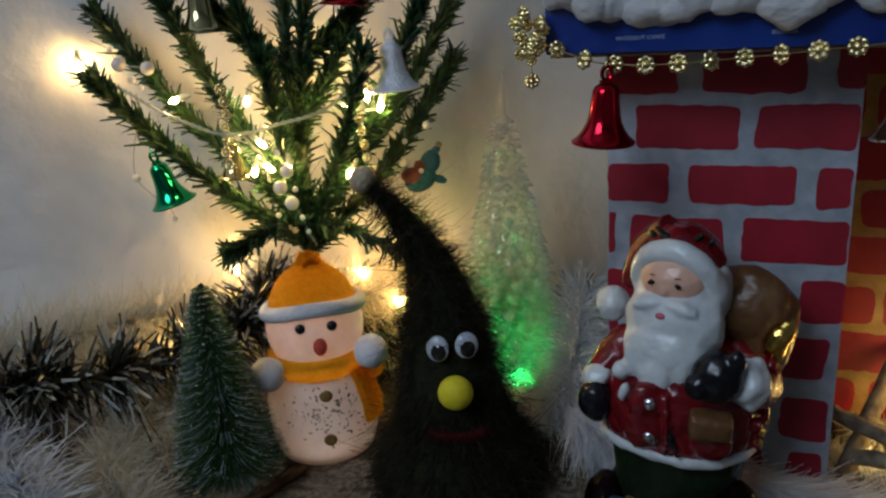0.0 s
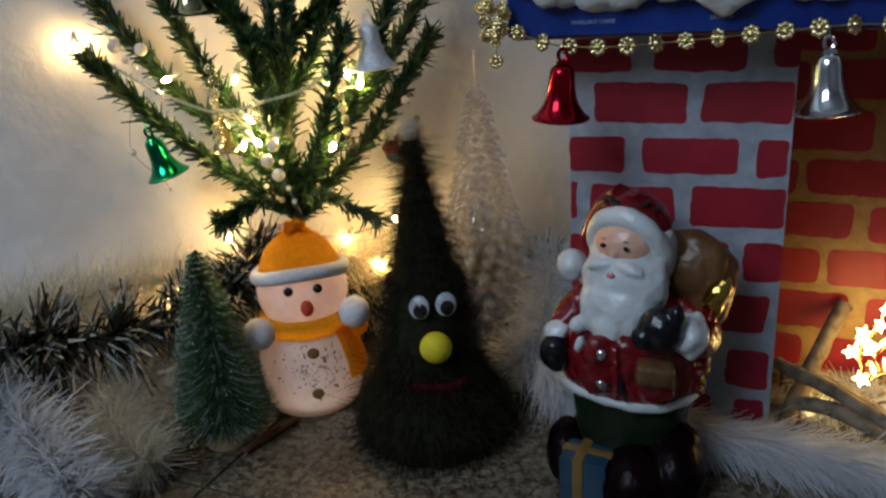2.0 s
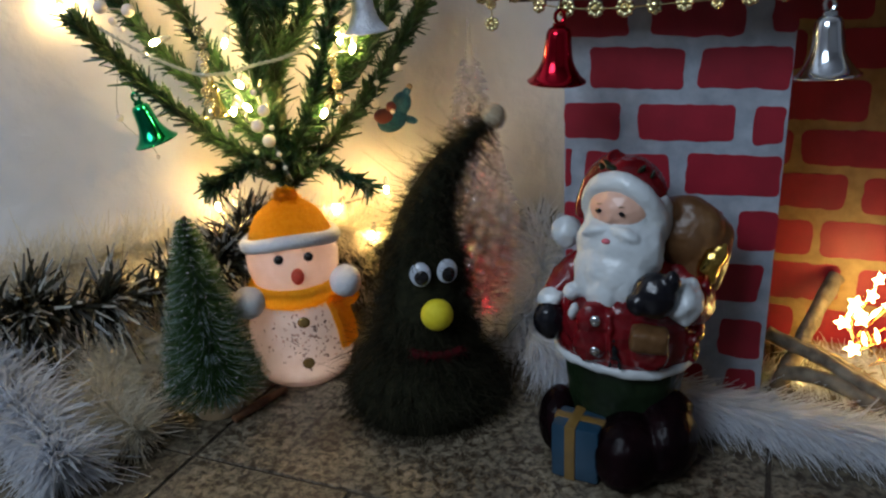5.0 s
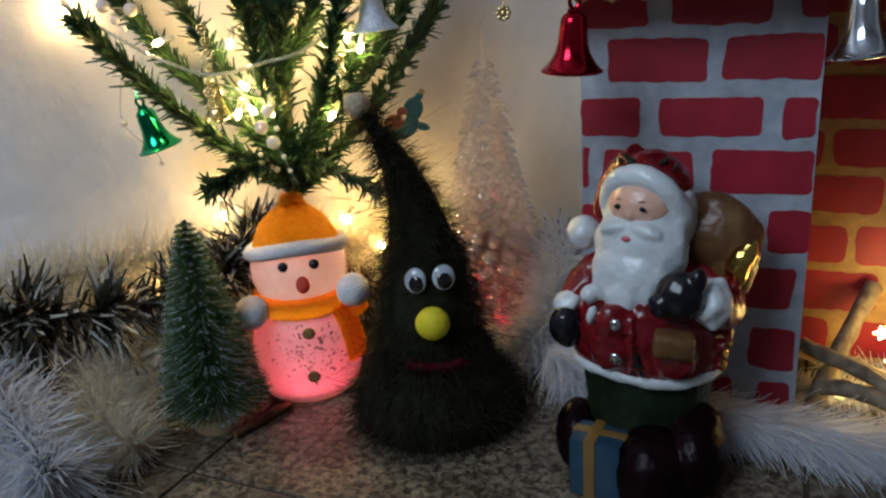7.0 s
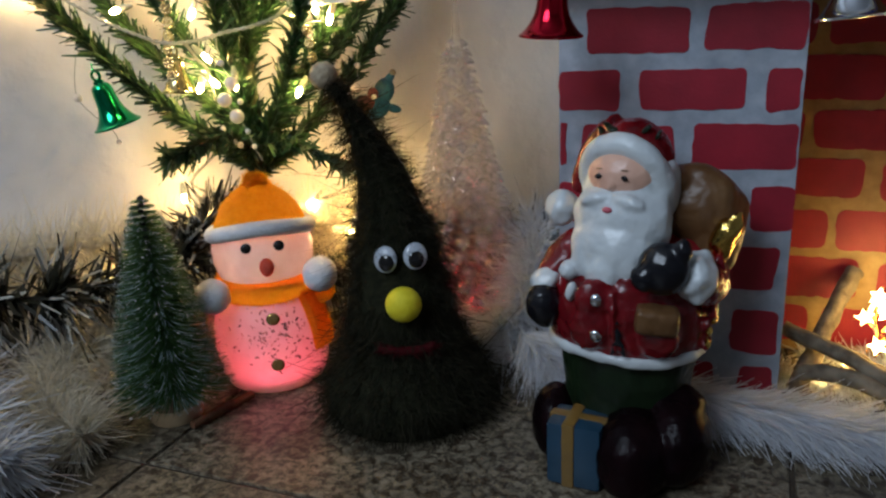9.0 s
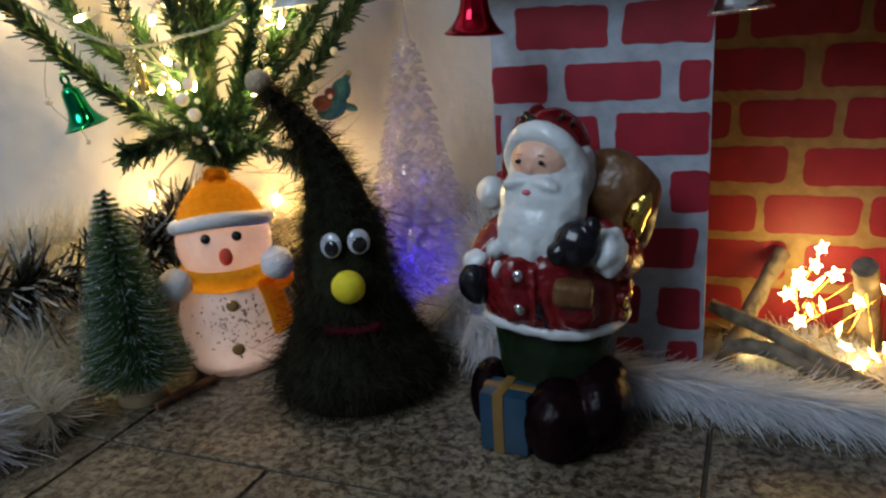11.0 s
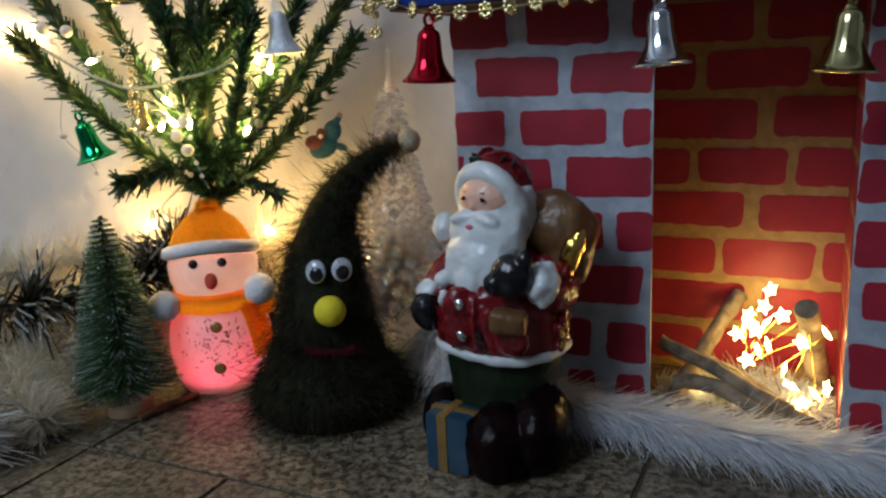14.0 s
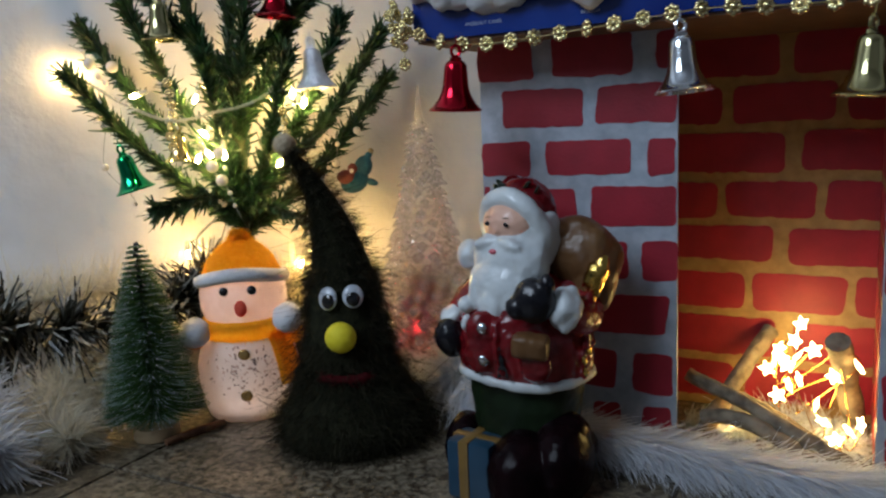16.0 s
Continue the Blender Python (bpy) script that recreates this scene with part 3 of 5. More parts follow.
def fire():
    log("twig", [(0.043, 0.450, 0.006), (0.058, 0.485, 0.032), (0.076, 0.527, 0.060)], 0.0055, "thick brown twig leaning on the back wall")
    log("twig", [(0.034, 0.458, 0.046), (0.07, 0.450, 0.034), (0.10, 0.442, 0.021), (0.127, 0.436, 0.011)], 0.0046, "dark brown twig lying across the fairy lights")
    log("twig", [(0.046, 0.450, 0.022), (0.065, 0.444, 0.026), (0.09, 0.437, 0.019), (0.110, 0.432, 0.009)], 0.0046, "short bent dark twig")
    log("twig", [(0.119, 0.467, 0.073), (0.124, 0.482, 0.045), (0.130, 0.498, 0.008)], 0.0068, "upright cut twig with a pale sawn end")
    log("twig", [(0.06, 0.475, 0.030), (0.085, 0.47, 0.022), (0.115, 0.462, 0.006)], 0.0033, "thin dark twig under the lights")
    o = part("bark_strip", Build().tube([Vector((-0.128, 0.411, 0.003)), Vector((-0.114, 0.428, 0.0034)), Vector((-0.099, 0.446, 0.003))], [0.0025, 0.0032, 0.0024], 8), REDBARK)
    tagged(o, "short reddish brown bark strip on the tiles", "bark")
    t = thing("star_fairy_lights", "glowing warm star-shaped fairy lights on copper wire", "fairy lights", FP)
    rng = random.Random(12)
    spots = [(0.097, 0.49, 0.076), (0.085, 0.485, 0.060), (0.079, 0.48, 0.048), (0.090, 0.484, 0.050), (0.096, 0.478, 0.058), (0.105, 0.482, 0.062), (0.092, 0.476, 0.040),
             (0.117, 0.470, 0.050), (0.108, 0.468, 0.032), (0.130, 0.462, 0.060), (0.126, 0.458, 0.022), (0.132, 0.455, 0.028), (0.119, 0.456, 0.016), (0.07, 0.478, 0.022), (0.058, 0.470, 0.014), (0.085, 0.468, 0.018), (0.10, 0.462, 0.012), (0.088, 0.478, 0.056), (0.094, 0.486, 0.066), (0.086, 0.472, 0.034), (0.098, 0.470, 0.046), (0.083, 0.488, 0.052), (0.112, 0.462, 0.024)]
    path = []
    for s in spots:
        path += [Vector(s), Vector(s) + Vector((rng.uniform(-0.012, 0.012), rng.uniform(-0.008, 0.008), rng.uniform(-0.022, 0.004)))]
    for p in path:
        p.z = max(p.z, 0.004)
    part("wire", Build().tube(spline(path, 220), 0.00035, 5), COPPER, t, "thin copper wire")
    for s in spots:
        b = Build()
        ring = []
        for k in range(10):
            a = math.pi * k / 5 + 0.3
            r = 0.0056 if k % 2 == 0 else 0.0028
            ring.append((r * math.sin(a), 0, r * math.cos(a)))
        vs = ring + [(0, -0.0014, 0), (0, 0.0014, 0)]
        fs = [(k, (k + 1) % 10, 10) for k in range(10)] + [((k + 1) % 10, k, 11) for k in range(10)]
        b.add(vs, fs, 0, pose(*s, rng.uniform(-40, 40), rng.uniform(-40, 40), rng.uniform(-85, 85)))
        part("star", b, LEDS, t, smooth=False)


# ---- garlands ----
def garland(label, pts, rad, count, length, width, mats, seed, droop=0.25, flat=1.0, tips=False, comb=0.3, curl=0.25):
    t = thing("tinsel_garland", label, "garland")
    g = np.random.default_rng(seed)
    sp = spline(pts, 120)
    part("core", Build().tube(sp[::3], 0.0012, 6), mats[0], t)
    P = np.array([tuple(p) for p in sp])
    s = g.uniform(0, len(P) - 1.001, count)
    if tips:
        s = np.clip(s + 2.2 * np.sin(s * 0.75), 0, len(P) - 1.001)
    i = s.astype(int)
    fr = (s - i)[:, None]
    root = P[i] * (1 - fr) + P[i + 1] * fr
    tan = P[i + 1] - P[i]
    tan /= np.linalg.norm(tan, axis=1)[:, None]
    way = g.normal(size=(count, 3))
    way -= tan * (way * tan).sum(1)[:, None] * 0.75
    way /= np.linalg.norm(way, axis=1)[:, None]
    way += tan * comb
    way[:, 2] *= flat
    way /= np.linalg.norm(way, axis=1)[:, None]
    ln = length * g.uniform(0.6, 1.1, count)
    low = root[:, 2] + way[:, 2] * ln - droop * 0.6 * ln
    way[:, 2] = np.where(low < 0.001, np.maximum(way[:, 2], (0.003 - root[:, 2]) / ln + droop * 0.6), way[:, 2])
    half = count // 2 if tips else count
    b = Build().blades(root[:half], way[:half], ln[:half], width, droop, 0, 1 if tips else None, curl=curl, rng=g)
    if half < count:
        b.blades(root[half:], way[half:], ln[half:], width, droop, 0, curl=curl, rng=g)
    b.v = [(x, y, max(z, 0.0006)) for x, y, z in b.v]
    part("fringe", b, mats, t, smooth=False)


def garlands():
    white = "fluffy white tinsel garland"
    garland(white + " with its loose end splayed on the tiles", [(-0.47, 0.40, 0.060), (-0.37, 0.425, 0.058), (-0.30, 0.422, 0.050), (-0.250, 0.388, 0.038), (-0.212, 0.350, 0.022)], 0.03, 8000, 0.034, 0.0011, [TIN_W], 1, droop=0.12, comb=0.7, curl=0.35)
    garland("fine cream tinsel garland curling behind the bottle-brush tree", [(-0.11, 0.505, 0.045), (-0.155, 0.488, 0.045), (-0.192, 0.460, 0.042), (-0.212, 0.430, 0.032), (-0.203, 0.402, 0.022), (-0.18, 0.388, 0.014)], 0.03, 9000, 0.027, 0.0005, [TIN_C], 6, droop=0.25, comb=0.2, curl=0.5)
    garland("fine cream tinsel garland lying against the wall", [(-0.45, 0.47, 0.06), (-0.3, 0.50, 0.080), (-0.2, 0.525, 0.086), (-0.11, 0.542, 0.080), (-0.03, 0.556, 0.082), (0.05, 0.585, 0.05), (0.085, 0.575, 0.05)], 0.03, 9000, 0.036, 0.0006, [TIN_C], 2, droop=0.1)
    garland(white + " heaped round the foot of the clear tree", [(0.100, 0.548, 0.078), (0.094, 0.516, 0.070), (0.087, 0.490, 0.054), (0.076, 0.474, 0.034), (0.052, 0.470, 0.019), (0.026, 0.477, 0.013)], 0.03, 5200, 0.029, 0.0007, [TIN_W], 7, droop=0.15, comb=0.3, curl=0.4)
    garland(white + " lying before the fireplace", [(0.075, 0.455, 0.03), (0.105, 0.418, 0.019), (0.15, 0.388, 0.017), (0.20, 0.360, 0.015), (0.26, 0.328, 0.014), (0.32, 0.300, 0.014), (0.42, 0.26, 0.02), (0.5, 0.22, 0.02)], 0.03, 18000, 0.039, 0.0006, [TIN_W], 3, flat=0.36, droop=0.3, comb=1.1)
    garland("dark green tinsel garland with frosted white tips", [(-0.44, 0.39, 0.07), (-0.33, 0.425, 0.078), (-0.255, 0.442, 0.078), (-0.202, 0.468, 0.070), (-0.148, 0.500, 0.075), (-0.128, 0.524, 0.098), (-0.095, 0.548, 0.065), (-0.05, 0.570, 0.045), (0.0, 0.585, 0.05), (0.045, 0.590, 0.06), (0.085, 0.568, 0.05), (0.106, 0.525, 0.062)], 0.03, 4600, 0.040, 0.0024, [TIN_D, TIN_T], 4, tips=True)
    garland("short white tinsel strewn in the hearth", [tuple(FP @ Vector(p)) for p in ((0.03, 0.475, 0.006), (0.06, 0.47, 0.007), (0.10, 0.465, 0.007), (0.13, 0.475, 0.006), (0.10, 0.51, 0.006), (0.05, 0.51, 0.006))], 0.03, 2500, 0.017, 0.0006, [TIN_W], 5)


# ---- christmas tree ----
def tree():
    t = thing("artificial_tree", "small green artificial fir tree with upswept branches", "tree", pose(-0.09, 0.508, 0))
    part("stand", Build().lathe([(0.0, 0.0), (0.035, 0.0), (0.036, 0.006), (0.01, 0.014), (0.006, 0.03), (0.0, 0.03)], 20), WIRE_D, t)
    g = np.random.default_rng(21)
    top = (0.004, -0.004, 0.43)
    tips = [(-0.116, -0.022, 0.256, 0.138), (-0.126, 0.024, 0.296, 0.155), (-0.075, -0.005, 0.305, 0.165), (0.107, 0.073, 0.250, 0.132),
            (0.104, 0.062, 0.284, 0.15), (0.085, -0.005, 0.288, 0.15), (-0.045, 0.005, 0.355, 0.21), (0.075, 0.0, 0.355, 0.21),
            (-0.1, 0.01, 0.37, 0.25), (0.11, 0.01, 0.37, 0.25), (0.05, -0.035, 0.262, 0.14), (-0.012, -0.03, 0.262, 0.15), (0.02, -0.02, 0.33, 0.2)]
    low = [((-0.008, -0.06, 0.168), (-0.026, -0.098, 0.163)), ((0.028, -0.035, 0.158), (0.062, -0.056, 0.145)), ((-0.012, -0.04, 0.162), (-0.032, -0.08, 0.158))]
    part("trunk", Build().tube(spline([(0, 0, 0.0), (0.001, 0, 0.15), (0.0, -0.002, 0.3), top], 20), [0.0045] * 10 + [0.003] * 10, 10), STEM, t, "wrapped dark green stem")

    def branch(pts, n, ln):
        sp = spline(pts, 30)
        b = Build().tube(sp[::3] + [sp[-1]], 0.0011, 6, slot=0)
        P = np.array([tuple(p) for p in sp])
        s = g.uniform(0, len(P) - 1.001, n)
        i = s.astype(int)
        fr = (s - i)[:, None]
        root = P[i] * (1 - fr) + P[i + 1] * fr
        tan = P[i + 1] - P[i]
        tan /= np.linalg.norm(tan, axis=1)[:, None]
        way = g.normal(size=(n, 3))
        way -= tan * (way * tan).sum(1)[:, None]
        way /= np.linalg.norm(way, axis=1)[:, None]
        way = way + tan * g.uniform(0.9, 2.1, n)[:, None]
        way /= np.linalg.norm(way, axis=1)[:, None]
        b.blades(root, way, ln * g.uniform(0.55, 1.2, n), 0.0021, 0.1, 1, rng=g, curl=0.35)
        part("branch", b, [STEM, NEEDLE], t, smooth=False)
    for x, y, z, z0 in tips:
        d = Vector((x, y, z - z0))
        a = Vector((0, 0, z0))
        mid = a + d * 0.5 + Vector((x, y, 0)) * 0.05 - Vector((0, 0, 0.004))
        branch([a, mid, (x, y, z)], int(7200 * d.length), 0.0130)
    for mid, end in low:
        branch([(0, 0, 0.15), mid, end], 300, 0.0115)
    branch([(0, 0, 0.128), (0, -0.002, 0.25), top], 1300, 0.0155)


def led_strings():
    t = thing("fairy_light_string", "clear fairy light cable with small warm glowing lamps", "fairy lights")
    # Lamps at x -0.200 and -0.035 are unseen, added to warm wall and tinsel.
    leds = [(-0.1610, 0.4920, 0.2400, 75), (-0.1100, 0.4900, 0.2100, -45), (-0.1060, 0.4860, 0.1950, -45), (-0.1170, 0.4920, 0.1920, 20), (-0.0920, 0.4780, 0.1940, 0), (-0.0410, 0.4870, 0.2360, 0), (-0.0330, 0.4870, 0.2290, 20), (-0.0540, 0.4840, 0.2310, -10), (-0.0570, 0.4970, 0.1860, 30),
            (-0.150, 0.536, 0.113, 0), (-0.200, 0.545, 0.060, 15), (-0.022, 0.556, 0.112, 0), (-0.035, 0.540, 0.080, 10), (-0.062, 0.558, 0.098, 30), (-0.2375, 0.5395, 0.262, 10), (-0.055, 0.515, 0.275, 0), (-0.118, 0.50, 0.236, 20)]
    run = spline([(-0.236, 0.538, 0.27), (-0.2090, 0.5000, 0.2570), (-0.1940, 0.4900, 0.2510), (-0.1790, 0.4800, 0.2440), (-0.1630, 0.4740, 0.2350), (-0.1450, 0.4690, 0.2270), (-0.1280, 0.4660, 0.2210), (-0.1100, 0.4660, 0.2210), (-0.0920, 0.4670, 0.2250), (-0.0750, 0.4700, 0.2280), (-0.0570, 0.4760, 0.2360), (0.0, 0.51, 0.275)], 150)
    for ph in (0.0, math.pi):
        twisted = [p + 0.0007 * Vector((0, math.cos(0.9 * k + ph), math.sin(0.9 * k + ph))) for k, p in enumerate(run)]
        part("cable", Build().tube(twisted, 0.00065, 6), CLEAR, t, "twisted clear plastic cable")
    part("cable", Build().tube(spline([(-0.1160, 0.4660, 0.2210), (-0.1120, 0.4740, 0.2110), (-0.1080, 0.4840, 0.1990), (-0.12, 0.54, 0.15), (-0.145, 0.545, 0.12), (-0.1, 0.568, 0.10), (-0.062, 0.562, 0.10), (-0.022, 0.560, 0.11)], 50), 0.001, 8), CLEAR, t, "clear plastic cable")
    for x, y, z, a in leds:
        o = part("led", Build().ell((0, 0, 0), (0.0017, 0.0017, 0.0034), seg=10, rings=7), LED, t, "glowing warm lamp")
        o.matrix_basis = pose(x, y, z, 0, a, 0)
        part("socket", Build().lathe([(0.0, 0.0115), (0.0012, 0.011), (0.0021, 0.007), (0.0023, 0.0032), (0.0019, 0.0030), (0.0, 0.0032)], 10), CLEAR, o)


def pearls(name, spots, thread, label):
    t = thing(name, label, "bead strand")
    part("thread", Build().tube(spline(thread, 30), 0.0003, 5), CLEAR, t)
    for x, y, z, r in spots:
        part("pearl", Build().ell((x, y, z), r, seg=14, rings=9), PEARL, t)


def ornaments():
    bell(pose(-0.1830, 0.526, 0.1675, 4, -14, 0), 0.0295, GREENFOIL, "shiny green foil bell hanging on the tree", "bells on the tree", "tree_bell")
    bell(pose(-0.1385, 0.498, 0.2790, 0, 0, 0), 0.028, OLIVE_GOLD, "shiny pale gold foil bell hanging on the tree", "bells on the tree", "tree_bell")
    bell(pose(-0.0225, 0.484, 0.2385, 0, -4, 0), 0.0285, FROST, "frosted silver glitter bell hanging on the tree", "bells on the tree", "tree_bell")
    bell(pose(-0.127, 0.483, 0.191, 0, 0, 0), 0.021, OLIVE_GOLD, "small pale gold foil bell hanging on the tree", "bells on the tree", "tree_bell")
    bell(pose(-0.05, 0.49, 0.29, 0, 5, 0), 0.028, REDFOIL, "shiny red foil bell hanging on the tree", "bells on the tree", "tree_bell")
    rng = random.Random(6)
    t = thing("bead_strand", "hanging strand of gold flower beads on the tree", "bead strand")
    part("thread", Build().tube([(-0.126, 0.47, 0.248), (-0.125, 0.47, 0.202)], 0.0003, 5), GOLD, t)
    for k in range(7):
        bead(t, Vector((-0.1255 + 0.0015 * math.sin(k), 0.469, 0.247 - 0.0075 * k)), (rng.uniform(-1, 1), -1, 0.1), 0.0038)
    t = thing("bead_strand", "hanging strand of gold flower beads on the tree", "bead strand")
    part("thread", Build().tube([(-0.047, 0.475, 0.226), (-0.044, 0.475, 0.186)], 0.0003, 5), GOLD, t)
    for k in range(5):
        bead(t, Vector((-0.046 + 0.001 * k, 0.474, 0.224 - 0.008 * k)), (rng.uniform(-1, 1), -1, 0.1), 0.0034)
    pearls("pearl_strand", [(-0.0915, 0.465, 0.1960, 0.0040), (-0.0960, 0.462, 0.1870, 0.0043), (-0.0900, 0.462, 0.1770, 0.0043), (-0.0870, 0.462, 0.1855, 0.0018), (-0.0990, 0.462, 0.1700, 0.0017), (-0.0930, 0.462, 0.1620, 0.0016), (-0.0900, 0.462, 0.1600, 0.0020), (-0.0845, 0.461, 0.1680, 0.0017), (-0.0815, 0.460, 0.1590, 0.0016), (-0.0960, 0.464, 0.2080, 0.0020)],
           [(-0.0975, 0.466, 0.222), (-0.0960, 0.464, 0.208), (-0.0915, 0.465, 0.196), (-0.0960, 0.462, 0.187), (-0.0900, 0.462, 0.177), (-0.0845, 0.461, 0.168), (-0.0815, 0.460, 0.159), (-0.0775, 0.460, 0.150)], "white pearl beads hanging on clear thread")
    pearls("pearl_strand", [(-0.1885, 0.485, 0.264, 0.0042), (-0.1710, 0.483, 0.261, 0.0042), (-0.182, 0.484, 0.255, 0.0026), (-0.193, 0.486, 0.273, 0.0018), (-0.177, 0.483, 0.250, 0.0018)],
           [(-0.205, 0.49, 0.279), (-0.193, 0.486, 0.273), (-0.1885, 0.485, 0.264), (-0.1710, 0.483, 0.261), (-0.182, 0.484, 0.255), (-0.177, 0.483, 0.250)], "white pearl beads hanging on clear thread")
    pearls("pearl_strand", [(-0.024, 0.545, 0.182, 0.0036), (-0.03, 0.544, 0.178, 0.0022), (-0.022, 0.545, 0.197, 0.002), (-0.012, 0.546, 0.175, 0.0018), (-0.006, 0.548, 0.207, 0.003)],
           [(-0.022, 0.546, 0.21), (-0.022, 0.545, 0.197), (-0.024, 0.545, 0.182), (-0.03, 0.544, 0.178)], "white pearl beads hanging on clear thread")
    pearls("pearl_strand", [(-0.205, 0.523, 0.187, 0.0028), (-0.183, 0.522, 0.157, 0.0016)], [(-0.20, 0.52, 0.215), (-0.205, 0.523, 0.187), (-0.186, 0.522, 0.165), (-0.183, 0.522, 0.157)], "small pearl beads hanging on clear thread")
    b = Build()
    b.ell((0, 0, 0), (0.0125, 0.008, 0.0095), 0, (0, -25, 0)).ell((0.008, 0, 0.012), (0.0075, 0.006, 0.0095), 0, (0, 20, 0))
    b.ell((-0.006, -0.005, 0.004), (0.008, 0.005, 0.006), 1).ell((0.012, 0, 0.020), (0.003, 0.003, 0.006), 0, (0, 40, 0)).ell((0.015, 0, 0.0245), 0.0025, 2)
    b.ell((0.014, 0, -0.001), (0.006, 0.003, 0.003), 0, (0, 20, 0)).ell((0.0, -0.007, 0.011), (0.004, 0.002, 0.0045), 1)
    o = part("tree_ornament", b, [TEAL, mat("ornament_brown", (0.2, 0.05, 0.04), 0.5), POM])
    o.matrix_world = pose(-0.0135, 0.566, 0.165)
    tagged(o, "small teal and brown moulded ornament hanging on the tree", "ornament")


# ---- bottle-brush tree ----
def brush_tree():
    t = thing("bottle_brush_tree", "frosted green bottle-brush tree on a round wooden base", "tree", pose(-0.1425, 0.431, 0, 0, -0.5, 0))
    part("base", Build().lathe([(0, 0), (0.0155, 0), (0.016, 0.001), (0.0155, 0.008), (0.015, 0.009), (0, 0.009)], 24), BASEWOOD, t, "round pale wooden base")
    part("stem", Build().tube([(0.0009 * math.cos(k * 0.9), 0.0009 * math.sin(k * 0.9), 0.009 + 0.0013 * k) for k in range(101)], 0.0016, 6), WIRE_D, t, "twisted dark wire stem")
    g = np.random.default_rng(31)
    n = 13000
    h = g.uniform(0, 1, n) ** 1.25
    turns = 34
    h = (np.floor(h * turns) + g.normal(0.5, 0.09, n)) / turns
    h = np.clip(h, 0, 1)
    a = g.uniform(0, 2 * math.pi, n)
    z = 0.016 + h * 0.122
    root = np.stack([0 * a, 0 * a, z], 1)
    rad = 0.0345 * (1 - h) ** 0.80 + 0.0045
    way = np.stack([np.cos(a), np.sin(a), g.uniform(-0.03, 0.08, n)], 1)
    way /= np.linalg.norm(way, axis=1)[:, None]
    ln = rad * g.uniform(0.88, 1.05, n)
    fz = g.random(n) < 0.15
    b = Build().blades(root[~fz], way[~fz], ln[~fz], 0.00024, 0.01, 0, rng=g, curl=0.012)
    b.blades(root[fz], way[fz], ln[fz] * 1.03, 0.0003, 0.01, 0, 1, rng=g, curl=0.012)
    sp = Build()
    for k in g.integers(0, n, 1500):
        p = Vector(root[k] + way[k] * ln[k] * g.uniform(0.86, 1.0))
        q = [p + Vector(g.normal(size=3) * 0.00032) for _ in range(4)]
        sp.add(q, [(0, 1, 2), (0, 2, 3), (0, 3, 1), (1, 3, 2)])
    part("frost_specks", sp, FLUFF, t, "white frosting specks", smooth=False)
    part("bristles", b, [BRISTLE, BRISTLE_T], t, "green sisal bristles with frosted tips", smooth=False)


# ---- snowman lamp ----
def wheel(name, parent, z, r, colours):
    """An added turning disc that stands in for a lamp's colour changes: a glowing quarter each, None left dark."""
    w = new(name)
    w.parent = parent
    w.location.z = z
    for k, m in enumerate(colours):
        if not m:
            continue
        vs = [(0, 0, 0)] + [(r * math.cos(radians(90 * k - 34 + 6.8 * i)), r * math.sin(radians(90 * k - 34 + 6.8 * i)), 0) for i in range(11)]
        part("lamp_face", Build().add(vs, [(0, i, i + 1) for i in range(1, 11)]), m, w, smooth=False)
    return w


def lid(z, r_out):
    """An added opaque disc that hides the lamp faces but for one open quarter towards +X."""
    vs, n = [], 27
    for i in range(n + 1):
        a = radians(45 + 270 * i / n)
        vs += [(0, 0, z), (r_out * math.cos(a), r_out * math.sin(a), z)]
    return Build().add(vs, [(2 * i, 2 * i + 1, 2 * i + 3) for i in range(n)])


